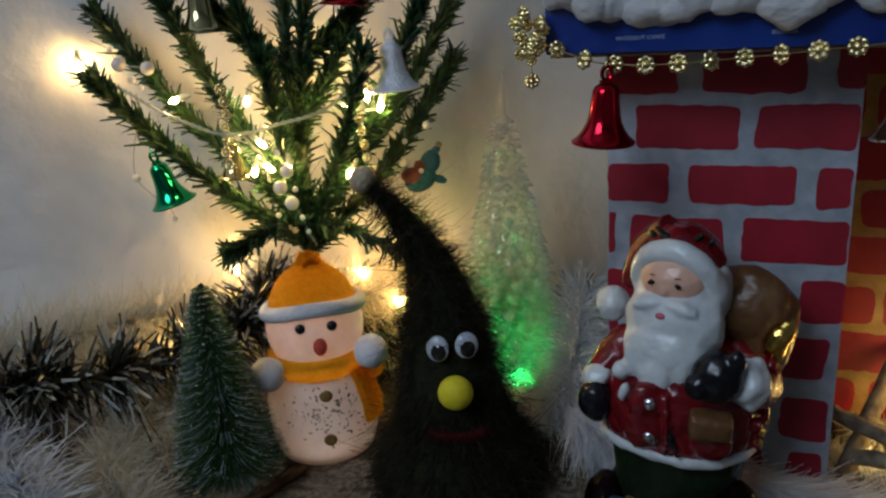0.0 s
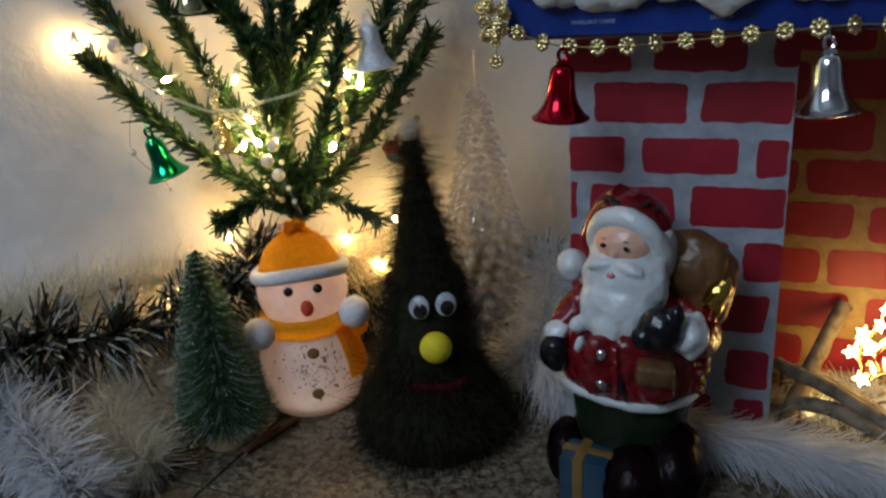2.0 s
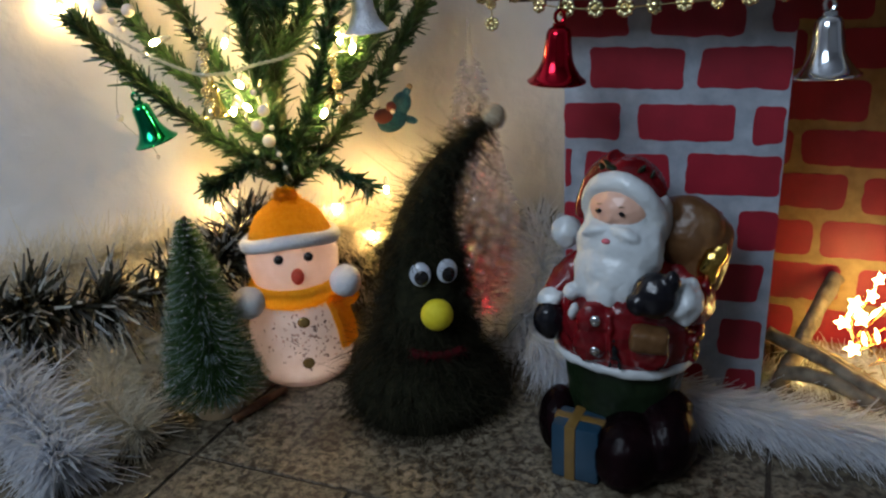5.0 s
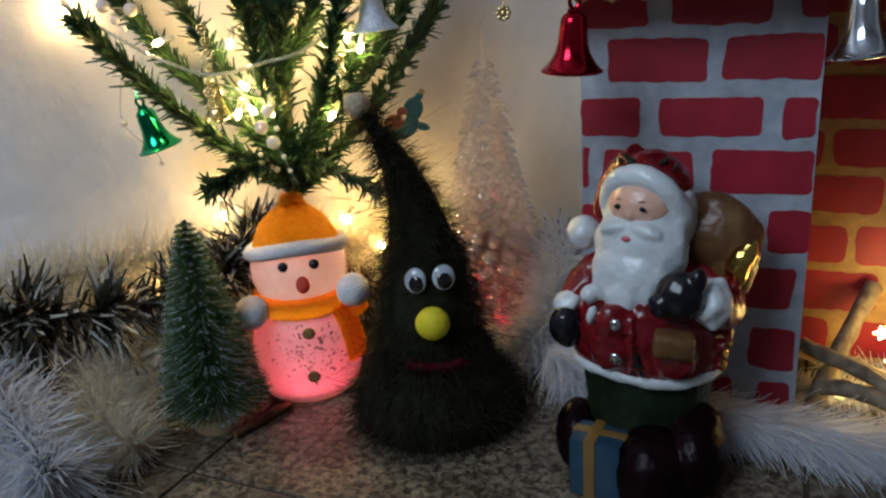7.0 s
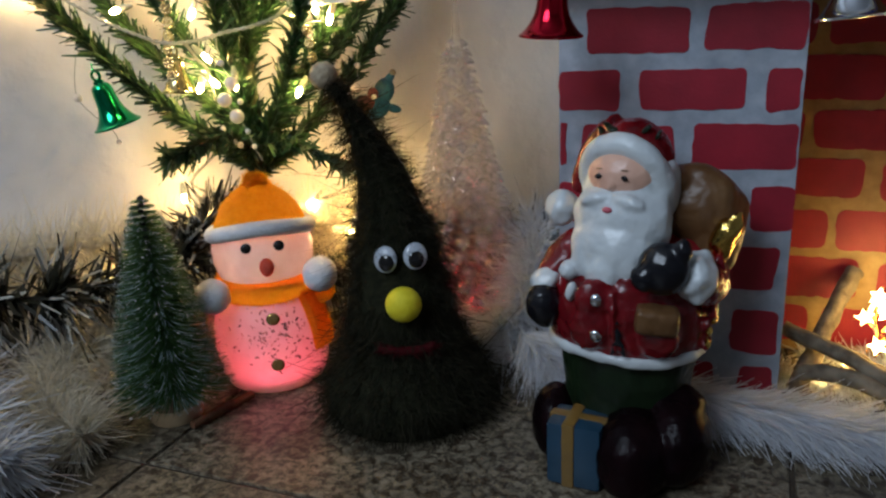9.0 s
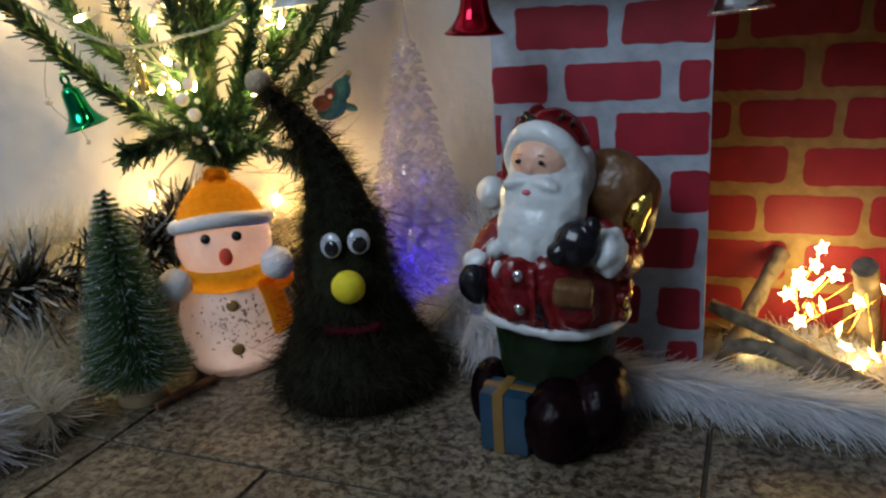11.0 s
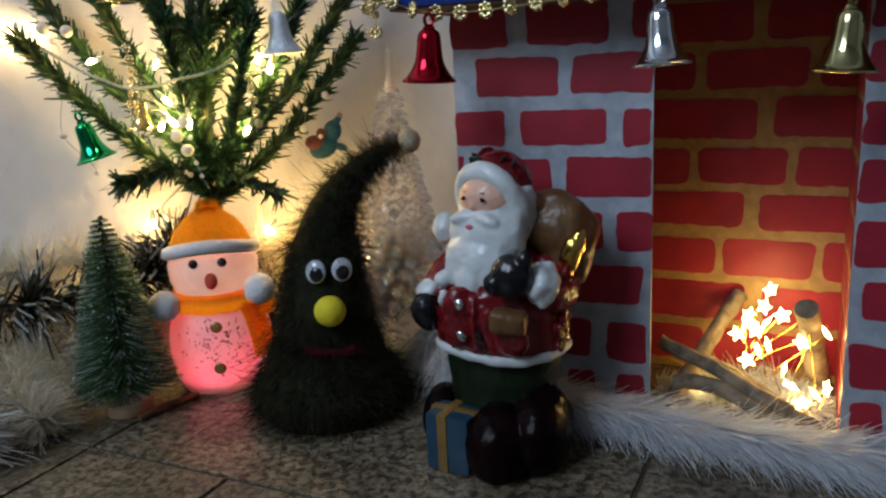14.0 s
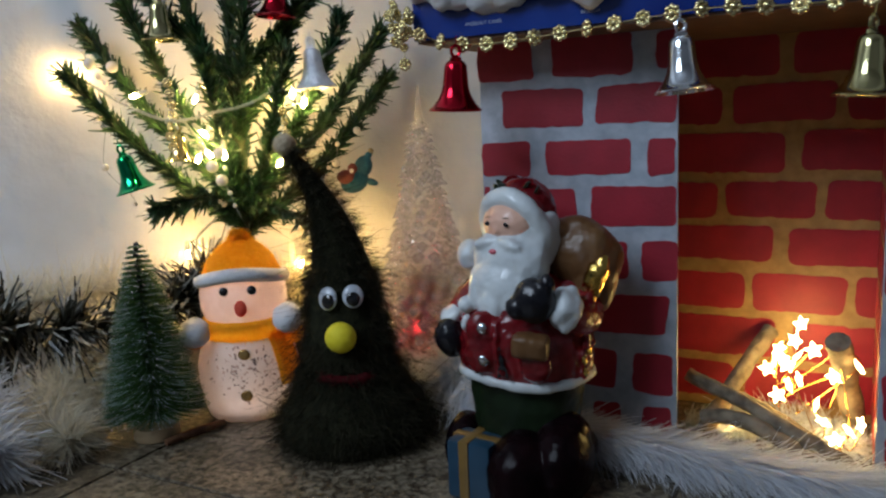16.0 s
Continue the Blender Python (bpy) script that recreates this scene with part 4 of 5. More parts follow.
def snowman():
    t = thing("snowman_lamp", "milky plastic snowman lamp with orange hat and scarf", "lamp", pose(-0.0885, 0.482, 0, 0, 0, 8))
    body = [(0.030, 0.0), (0.0325, 0.002), (0.0355, 0.012), (0.0375, 0.026), (0.0372, 0.04), (0.034, 0.054), (0.0298, 0.0625)]
    o = Build().lathe(body[::1], 40)
    o.f = [q for q in o.f if len(q) == 4]
    o.m = [0] * len(o.f)
    part("body", o, SHELL, t, "crackled milky white shell")
    part("head", Build().lathe([(0.0285, 0.0732), (0.0318, 0.083), (0.0322, 0.092), (0.0305, 0.101), (0.026, 0.110), (0.018, 0.117), (0.0, 0.120)], 36, open_ends=True), SHELL, t, "milky white shell")
    part("hat", Build().lathe([(0.0285, 0.106), (0.0262, 0.1125), (0.0230, 0.119), (0.0175, 0.125), (0.0115, 0.1295), (0.007, 0.132), (0.0, 0.1325)], 34, wave=0.03, waves=17, open_ends=True).ell((0, 0, 0.1330), (0.0078, 0.0075, 0.0056), lump=0.5, freq=300).fuzz(1800, 0.0032, 0.0003, 14), ORANGE, t, "orange knitted hat")
    ring = [(0.0305 * math.cos(a), 0.0305 * math.sin(a), 0.1043 - 0.0035 * math.sin(a) - 0.0022 * math.cos(2 * a) + 0.001 * math.cos(a)) for a in [2 * math.pi * k / 36 for k in range(36)]]
    part("hat_brim", Build().tube(ring, 0.0050, 10, closed=True), FLUFF, t, "soft white brim")
    part("scarf", Build().lathe([(0.0300, 0.0605), (0.0332, 0.0625), (0.0345, 0.0660), (0.0340, 0.0705), (0.0315, 0.0738), (0.0285, 0.0750)], 40, wave=0.012, waves=11, open_ends=True).fuzz(900, 0.0025, 0.0003, 15), ORANGE, t, "orange knitted scarf")
    tail, cols, rows_ = Build(), 10, 12
    for shell in (0.0040, 0.0006):
        vs = []
        for j in range(rows_):
            z = 0.066 - 0.040 * j / (rows_ - 1)
            rr = float(np.interp(z, [p[1] for p in body], [p[0] for p in body])) + shell
            for i in range(cols):
                a = radians(-52 + 34 * i / (cols - 1) + 7 * j / (rows_ - 1))
                edge = 0.0022 * (1 if i in (0, cols - 1) else 0) * (1 if shell > 0.001 else 0)
                vs.append(((rr - edge + 0.0004 * math.sin(2.2 * i)) * math.cos(a), (rr - edge + 0.0004 * math.sin(2.2 * i)) * math.sin(a), z))
        tail.add(vs, [(j * cols + i, j * cols + i + 1, (j + 1) * cols + i + 1, (j + 1) * cols + i) for j in range(rows_ - 1) for i in range(cols - 1)])
    part("scarf_tail", tail.fuzz(900, 0.0028, 0.0003, 16), ORANGE, t, "fuzzy scarf end hanging down the side")
    for s in (-1, 1):
        part("sleeve", Build().tube(spline([(s * 0.026, 0, 0.060), (s * 0.036, -0.008, 0.060), (s * 0.0345, -0.018, 0.062)], 8), [0.008] * 8, 10), ORANGE, t)
    part("mitten", Build().ell((-0.0320, -0.027, 0.0690), 0.0112, lump=0.08, freq=300), FLUFF, t, "round white felt mitten")
    part("mitten", Build().ell((0.0345, -0.024, 0.0755), 0.0112, lump=0.08, freq=300), FLUFF, t, "round white felt mitten")
    for x in (-0.0082, 0.0115):
        part("eye", Build().ell((x, -0.0302, 0.0985), (0.0034, 0.0022, 0.0034), seg=12, rings=8), BLACK, t, "glossy black bead eye")
    part("mouth", Build().ell((0.003, -0.0322, 0.0858), (0.0044, 0.003, 0.0060), seg=12, rings=8), CORAL, t)
    for z, y in ((0.0525, -0.0347), (0.0225, -0.0375)):
        part("button", Build().ell((0.003, y, z), (0.0043, 0.0016, 0.0042), seg=14, rings=8), GLASSB, t, "round amber button")
    g = np.random.default_rng(9)
    fl = Build()
    for k in range(150):
        a, z = g.normal(-math.pi / 2 + 0.05, 0.38), g.normal(0.040, 0.009)
        rr = float(np.interp(z, [p[1] for p in body], [p[0] for p in body])) + 0.0003
        q = Matrix.Translation((rr * math.cos(a), rr * math.sin(a), z)) @ Matrix.Rotation(a + math.pi / 2, 4, "Z") @ Matrix.Rotation(g.uniform(0, 3), 4, "Y")
        w = g.uniform(0.0004, 0.0014)
        fl.add([(-w, 0, -w * 0.5), (w, 0, -w * 0.5), (w, -0.0004, w * 0.5), (-w, -0.0004, w * 0.5)], [(0, 1, 2, 3)], 0, q)
    part("glitter", fl, FLAKE, t, "scattered glitter flakes on the belly", smooth=False)
    # Lid and cup are added to block stray light from the stand-in colour wheel.
    part("light_mask", lid(0.005, 0.0318), BAFFLE, t).matrix_basis = pose(0, 0, 0, 0, 0, -90)
    part("baffle_cup", Build().lathe([(0.0262, 0.0005), (0.0262, 0.0049), (0.0255, 0.0049), (0.0255, 0.0005)], 28, open_ends=True), BAFFLE, t)
    # Unseen lamp added inside the head to give its glow.
    part("head_lamp", Build().ell((0, 0, 0.090), 0.004, seg=10, rings=7), LEDH, t, "pale glowing lamp added unseen in the head")
    return t, wheel("standin_wheel", t, 0.0047, 0.024, [LEDW, LEDP, None, None])


# ---- clear tree ----
def clear_tree():
    t = thing("clear_tree", "clear acrylic cone tree ornament with light in its foot", "ornament", pose(0.046, 0.532, 0, 0, 0, 0))
    prof = [(0.042, 0.012), (0.036, 0.05), (0.0245, 0.10), (0.0145, 0.15), (0.0075, 0.19), (0.003, 0.215), (0.0006, 0.240)]
    b = Build().lathe(prof, 24)
    b.f = [q for q in b.f if len(q) == 4]
    b.m = [0] * len(b.f)
    part("core", b, ACRYL, t, "clear hollow cone")
    # Opaque ring added to keep the lamp faces from showing at the side.
    part("foot", Build().lathe([(0.046, 0.0), (0.0475, 0.004), (0.0468, 0.017), (0.0455, 0.019), (0.0440, 0.019), (0.0436, 0.012), (0.0436, 0.0)], 30), FLUFF, t, "white plastic ring added to screen the lamps")
    leaf = Build()
    vs = [(0, -0.2, 0), (0.5, 0.25, 0.1), (0, 0.15, 0.45), (-0.5, 0.25, 0.1), (0, 0.95, -0.35), (0, 0.2, -0.35), (0.3, 0.65, -0.05), (-0.3, 0.65, -0.05), (0, 0.62, 0.2)]
    fs = [(0, 1, 2), (0, 2, 3), (1, 6, 8, 2), (3, 2, 8, 7), (6, 4, 8), (7, 8, 4), (1, 5, 4, 6), (3, 7, 4, 5), (0, 5, 1), (0, 3, 5)]
    leaf.add(vs, fs)
    me = leaf.mesh("facet", [ACRYL], True)
    rng = random.Random(7)
    z, k = 0.014, 0
    while z < 0.212:
        f = (z - 0.012) / 0.225
        r = float(np.interp(z, [p[1] for p in prof], [p[0] for p in prof]))
        size = 0.0145 * (1 - 0.6 * f)
        n = max(4, int(2 * math.pi * r / (size * 1.0)))
        for i in range(n):
            a = 2 * math.pi * (i + 0.5 * (k % 2)) / n
            o = new("facet", me)
            o.parent = t
            o.matrix_basis = Matrix.Translation((r * math.cos(a), r * math.sin(a), z)) @ Matrix.Rotation(a - math.pi / 2, 4, "Z") @ Matrix.Rotation(radians(rng.uniform(-12, 12)), 4, "X") @ Matrix.Scale(size * rng.uniform(0.85, 1.1), 4)
        z += size * 0.82
        k += 1
    # Added baffles: only one quarter of the stand-in wheel may shine up the cone.
    part("light_mask", lid(0.010, 0.0435), BAFFLE, t)
    part("baffle_cup", Build().lathe([(0.0, 0.0060), (0.0205, 0.0060), (0.0205, 0.0099), (0.0196, 0.0099), (0.0196, 0.0070), (0.0, 0.0070)], 30), BAFFLE, t)
    walls = Build()
    for a in (-45, 45):
        walls.box((0.0, -0.0003, 0.0066), (0.0198, 0.0003, 0.0097), 0, pose(0, 0, 0, 0, 0, a))
    part("baffle_walls", walls, BAFFLE, t)
    return t, wheel("standin_wheel", t, 0.0098, 0.018, [None, LEDG, LEDR, LEDB])


# ---- ceramic figurine ----
def figurine():
    R, W, S, K, G, N, O, B, T, H, Pk, Si = range(12)
    b = Build()
    # boots, gift, trousers
    b.ell((-0.0385, -0.012, 0.018), (0.0135, 0.020, 0.021), T, (0, 0, 15)).ell((0.0095, -0.031, 0.017), (0.0215, 0.023, 0.0235), T, (0, 0, -6), lump=0.05, freq=60, seg=28, rings=16).ell((0.031, -0.018, 0.021), (0.0185, 0.024, 0.0245), T, lump=0.05, freq=50, seg=28, rings=16)
    b.ell((0.029, -0.0125, 0.036), (0.0165, 0.016, 0.012), T, lump=0.06, freq=70).ell((-0.020, 0.004, 0.020), (0.022, 0.022, 0.021), T).ell((0.010, 0.010, 0.018), (0.032, 0.026, 0.018), T)
    b.lathe([(0.019, 0.0), (0.020, 0.004), (0.0195, 0.02), (0.0185, 0.034), (0.016, 0.044), (0.0, 0.046)], 24, T, pose(0.0195, -0.006, 0), 0.98, 1.05)
    b.lathe([(0.028, 0.018), (0.0305, 0.03), (0.0325, 0.045), (0.0345, 0.058), (0.035, 0.066)], 40, G, None, 1.08, 0.92, 0.012, 9)
    gm = pose(-0.0195, -0.0355, 0.0, 0, 0, -4)
    b.box((-0.0150, -0.009, 0), (0.0150, 0.013, 0.0345), B, gm, 0.0026)
    b.box((-0.0060, -0.0098, 0), (0.0008, 0.0138, 0.0352), O, gm, 0.0008).box((-0.0157, 0.0000, 0.0), (0.0157, 0.0060, 0.0350), O, gm, 0.0008)
    b.ell((-0.0090, 0.003, 0.0362), (0.0055, 0.0030, 0.0018), O, (0, 0, 25)).ell((0.0035, 0.003, 0.0362), (0.0055, 0.0030, 0.0018), O, (0, 0, -25))
    # coat with hem, folds and buttons
    b.lathe([(0.0392, 0.064), (0.0415, 0.070), (0.0422, 0.079), (0.0405, 0.090), (0.037, 0.102), (0.032, 0.113), (0.024, 0.122), (0.012, 0.128)], 80, R, None, 1.03, 0.93, 0.013, 13)
    hem = [(0.0412 * math.cos(a), 0.0382 * math.sin(a), 0.0668 + 0.0012 * math.cos(a * 3)) for a in [2 * math.pi * k / 48 for k in range(48)]]
    b.tube(hem, [0.0033 + 0.0004 * math.sin(k * 1.9) for k in range(48)], 10, W, True)
    # black wedge standing for the shade in the gap where the two coat fronts part, with a rounded front on either side
    b.add([(0.0012, -0.0412, 0.0965), (-0.0040, -0.0425, 0.0700), (0.0070, -0.0425, 0.0700), (0.0012, -0.0380, 0.0700)], [(0, 1, 2), (0, 3, 1), (0, 2, 3)], K)
    b.ell((-0.0120, -0.0352, 0.0830), (0.0125, 0.0068, 0.0135), R, (0, 8, 14), lump=0.10, freq=120, seg=24, rings=14).ell((0.0180, -0.0340, 0.0800), (0.0140, 0.0062, 0.0115), R, (0, -8, -18), lump=0.10, freq=120, seg=24, rings=14)
    b.ell((-0.0105, -0.0345, 0.0990), (0.0105, 0.0055, 0.0100), R, (0, 0, 14), lump=0.10, freq=130, seg=24, rings=14)
    for z, y in ((0.1000, -0.0398), (0.0820, -0.0420)):
        b.ell((-0.0095, y, z), (0.0034, 0.002, 0.0034), Si, seg=10, rings=7)
    b.tube(spline([(-0.016, -0.0330, 0.108), (-0.0165, -0.0385, 0.090), (-0.0175, -0.0400, 0.072)], 8), 0.0016, 8, R).tube(spline([(-0.002, -0.0355, 0.104), (-0.001, -0.0400, 0.090), (0.0, -0.0405, 0.072)], 8), 0.0016, 8, R)
    # sleeves, cuffs, gloves
    b.tube(spline([(-0.024, 0.002, 0.114), (-0.036, -0.004, 0.104), (-0.041, -0.012, 0.094)], 8), [0.012, 0.0125, 0.0125, 0.012, 0.0115, 0.011, 0.0105, 0.010], 12, R)
    b.ell((-0.0425, -0.014, 0.099), (0.0095, 0.009, 0.0070), W, (0, -25, 0), lump=0.15, freq=150).ell((-0.0420, -0.0205, 0.087), (0.0105, 0.0095, 0.0125), K)
    b.ell((-0.0270, -0.025, 0.109), (0.0055, 0.0042, 0.0050), W, (0, 30, 0), lump=0.3, freq=200).ell((-0.0245, -0.031, 0.100), (0.0028, 0.003, 0.0055), W, (0, 14, 0), lump=0.3, freq=250)
    b.tube(spline([(0.026, 0.004, 0.114), (0.040, -0.002, 0.106), (0.042, -0.014, 0.104), (0.036, -0.026, 0.110)], 10), 0.0108, 12, R)
    b.ell((0.0375, -0.0265, 0.1105), (0.0102, 0.010, 0.0128), W, (0, -6, 0), lump=0.30, freq=130, seg=26, rings=16)
    b.ell((0.0225, -0.0365, 0.1170), (0.0132, 0.0098, 0.0125), K, (0, -12, 0)).ell((0.0315, -0.0385, 0.1260), (0.0046, 0.0044, 0.0065), K).ell((0.0140, -0.0420, 0.1135), (0.0070, 0.005, 0.006), K, (0, 20, 0))
    b.box((-0.0105, -0.0068, -0.0066), (0.0105, 0.0068, 0.0066), N, pose(0.0205, -0.0385, 0.0925, 4, 5, 12), 0.0034)
    # sack with gilded edge
    b.ell((0.0350, 0.011, 0.1340), (0.0250, 0.0175, 0.0200), N, (0, 22, 0), lump=0.16, freq=70, seg=28, rings=18).ell((0.042, 0.008, 0.121), (0.0150, 0.014, 0.020), N, (0, -8, 0), lump=0.08, freq=80)
    b.ell((0.022, 0.004, 0.149), (0.009, 0.009, 0.006), N, (0, 20, 0))
    b.ell((0.0485, -0.0065, 0.1245), (0.0066, 0.0055, 0.0130), H, (0, 26, 0), lump=0.4, freq=210)
    rng = random.Random(12)
    for k in range(26):
        f = k / 25
        x = float(np.interp(f, (0, 0.3, 0.7, 1), (0.0475, 0.0470, 0.0445, 0.0425)))
        b.ell((x + rng.uniform(-0.0015, 0.0012), -0.012 + rng.uniform(-0.004, 0.006), 0.117 - 0.046 * f), (0.0022, 0.0030, 0.0034), H if rng.random() < 0.45 else R, (rng.uniform(-40, 40), 0, rng.uniform(-30, 30)), seg=8, rings=6)
    # head, hair and beard in one mass round a broad flat face, turned a little aside
    head = len(b.v)
    b.ell((0, -0.001, 0.1475), (0.0240, 0.0215, 0.0240), W, lump=0.03, freq=90, seg=30, rings=18)
    b.ell((0, -0.0080, 0.1540), (0.0195, 0.0166, 0.0150), S, seg=28, rings=16)
    b.ell((0.001, -0.0125, 0.1325), (0.0272, 0.0165, 0.0205), W, (-8, 0, 0), lump=0.05, freq=120, seg=40, rings=24).ell((-0.001, -0.0205, 0.1205), (0.0225, 0.0125, 0.0180), W, (-10, 0, 0), lump=0.06, freq=130, seg=40, rings=24)
    b.ell((-0.0015, -0.0290, 0.1085), (0.0095, 0.0065, 0.0125), W, (0, 8, 0), lump=0.08, freq=150, seg=24, rings=14).ell((-0.0125, -0.0265, 0.1145), (0.0070, 0.006, 0.0110), W, (0, -12, 0)).ell((0.0105, -0.0255, 0.1150), (0.0075, 0.006, 0.0105), W, (0, 18, 0))
    for s in (-1, 1):
        b.ell((s * 0.0190, -0.0005, 0.1450), (0.0070, 0.0130, 0.0160), W, (0, s * 4, 0), lump=0.06, freq=110, seg=22, rings=14)
        b.ell((s * 0.0078, -0.0226, 0.1445), (0.0112, 0.0048, 0.0036), W, (0, s * 12, s * -12), lump=0.10, freq=150, seg=22, rings=12)
        b.ell((s * 0.0072, -0.0240, 0.1548), (0.0026, 0.0011, 0.0017), K, (0, s * 6, 0), seg=12, rings=8)
        b.ell((s * 0.0076, -0.0232, 0.1582), (0.0036, 0.0009, 0.0006), N, (0, s * 8, 0), seg=10, rings=6)
    b.ell((0, -0.0242, 0.1512), (0.0024, 0.0018, 0.0026), S).ell((0, -0.0278, 0.1402), (0.0028, 0.0018, 0.0015), Pk, seg=10, rings=6)
    # hat
    trim = [(0.0212 * math.cos(a), -0.0150 + 0.013 * (1 - math.sin(a)) ** 1.2 * 0.8, 0.1475 + 0.0212 * math.sin(a)) for a in [radians(-18 + 12 * k) for k in range(19)]]
    b.tube(trim, [0.0048] + [0.0058] * 4 + [0.0060] * 9 + [0.0058] * 4 + [0.0048], 12, W)
    b.ell((0.0, 0.000, 0.1580), (0.0218, 0.0200, 0.0208), R)
    b.tube(spline([(-0.010, 0.008, 0.170), (-0.028, 0.010, 0.158), (-0.0350, 0.007, 0.138)], 8), [0.011, 0.010, 0.009, 0.008, 0.007, 0.006, 0.0055, 0.005], 12, R)
    b.ell((-0.0385, -0.005, 0.1320), 0.0096, W, lump=0.12, freq=150)
    for x, y, z, a in ((-0.010, -0.008, 0.1758, 30), (-0.014, -0.006, 0.1722, 50), (-0.0065, -0.0105, 0.1745, 10), (0.011, -0.008, 0.1752, -40), (0.0155, -0.005, 0.1715, -60)):
        b.ell((x, y, z), (0.0046, 0.0026, 0.0014), G, (20, a, 0), seg=10, rings=6)
    turned = pose(0, 0, 0, 0, 0, -15)
    b.v[head:] = [tuple(turned @ Vector(p)) for p in b.v[head:]]
    zk, yk = (0.0, 0.042, 0.050, 0.066, 0.090, 0.3), (1.0, 1.0, 0.82, 0.82, 1.0, 1.0)
    b.v = [(x * 0.92, y * float(np.interp(z, zk, yk)) if z > 0.042 else y, max(z, 0.0)) for x, y, z in b.v]
    b = fused(b, (W, T, S, K, G, N), 0.0011, 5, 0.0005)
    b = fused(b, (R,), 0.0011, 4, 0.0011, 95.0)
    b.v = [(x, y, max(z, 0.0)) for x, y, z in b.v]
    o = part("ceramic_figurine", b, [G_RED, G_WHITE, G_SKIN, G_BLACK, G_GREEN, G_BROWN, G_OCHRE, G_BLUE, G_BOOT, G_GOLD, G_PINK, SILVER])
    o.matrix_world = pose(0.1175, 0.3600, 0, 0, 0, -25)
    tagged(o, "glazed ceramic bearded figurine in red coat carrying a brown sack", "figurine")


# ---- dancing fur tree ----
HAT_Z, HAT_L, HAT_N = 0.105, 0.098, 12


def fur(b, prof, n, ln, g, up=-0.5):
    zs = np.array([p[1] for p in prof])
    rs = np.array([p[0] for p in prof])
    z = g.uniform(zs[0], zs[-1], n)
    r = np.interp(z, zs, rs)
    a = g.uniform(0, 2 * math.pi, n)
    keep = ~((np.cos(a + math.pi / 2) > 0.72) & (z > 0.075) & (z < 0.13) & (n > 800))
    z, r, a = z[keep], r[keep], a[keep]
    root = np.stack([r * np.cos(a), r * np.sin(a), z], 1)
    way = np.stack([np.cos(a), np.sin(a), g.normal(up, 0.35, len(a))], 1) + g.normal(size=(len(a), 3)) * 0.3
    way /= np.linalg.norm(way, axis=1)[:, None]
    b.blades(root, way, ln * g.uniform(0.5, 1.15, len(a)), 0.00035, 0.25, 1, rng=g, curl=0.5)
    few = g.random(len(a)) < 0.15
    b.blades(root[few], way[few], ln * g.uniform(1.3, 2.2, int(few.sum())), 0.0003, 0.35, 1, rng=g, curl=0.7)
    b.v = [(x, y, max(z, 0.0004)) for x, y, z in b.v]


def dancer():
    t = thing("dancing_toy_tree", "dark green furry toy tree with googly eyes and yellow nose", "toy", pose(0.001, 0.425, 0))
    g = np.random.default_rng(41)
    prof = [(0.046, 0.001), (0.0500, 0.008), (0.0495, 0.02), (0.0420, 0.034), (0.0325, 0.048), (0.026, 0.060)]
    b = Build().lathe(prof, 32)
    fur(b, prof, 5000, 0.010, g, -0.3)
    part("skirt", b, [FURCORE, FUR], t, "broad furry skirt")
    prof = [(0.031, 0.045), (0.0320, 0.053), (0.0300, 0.063), (0.0268, 0.080), (0.0240, 0.100), (0.0216, 0.110), (0.0190, 0.119)]
    body = Build().lathe(prof, 32)
    fur(body, prof, 4200, 0.009, g)
    body = part("body", body, [FURCORE, FUR], t, "furry cone body with a face")
    for x, yaw in ((-0.0085, -16), (0.0080, 16)):
        e = part("eye", Build().ell((0, 0, 0), (0.0068, 0.0028, 0.0076), seg=18, rings=10), EYEW, body, "white googly eye")
        e.matrix_basis = pose(x + 0.0045, -0.0256, 0.1035 + 0.06 * x, -10, 0, yaw)
        p = part("pupil", Build().ell((0.0004 - x * 0.06, -0.0015, -0.0014), (0.0047, 0.0020, 0.0052), seg=14, rings=8), BLACK, e, "loose black pupil")
    part("nose", Build().ell((0.0045, -0.0345, 0.0795), (0.0100, 0.0085, 0.0100), seg=24, rings=14), YELLOW, body, "round yellow foam nose")
    mouth = [(0.0045 + 0.017 * math.sin(a), -0.0340 + 0.006 * (1 - math.cos(a)), 0.0545 - 0.003 * math.cos(a)) for a in [radians(-70 + 14 * k) for k in range(11)]]
    part("mouth", Build().tube(mouth, [0.0010] + [0.0026] * 9 + [0.0010], 8).fuzz(260, 0.004, 0.0004, 8), FELT, body, "dark red felt mouth")
    segs = []
    for k in range(HAT_N):
        s0, s1 = k / HAT_N, (k + 1) / HAT_N
        r0, r1 = 0.0200 * (1 - s0) ** 1.15 + 0.0028, 0.0200 * (1 - s1) ** 1.15 + 0.0028
        h = HAT_L / HAT_N
        prof = [(r0, -0.0035), (r0 * 0.5 + r1 * 0.5, h * 0.5), (r1, h + 0.0022)]
        b = Build().lathe(prof, 22)
        fur(b, prof, 330, 0.0105, g, -0.35)
        segs.append(part("hat_section", b, [FURCORE, FUR], t))
    pom = part("pompom", Build().ell((0, 0, HAT_L / HAT_N + 0.005), (0.0078, 0.0078, 0.0072), 0, lump=0.1, freq=300), POM, segs[-1], "small pale pompom")
    return t, body, segs


room()
table()
figurine()
snow, snow_wheel = snowman()
toy, toy_body, toy_segs = dancer()
cone, cone_wheel = clear_tree()
brush_tree()
tree()
garlands()
led_strings()
ornaments()
gold_garland()
mantel_bells()
fire()
fireplace()

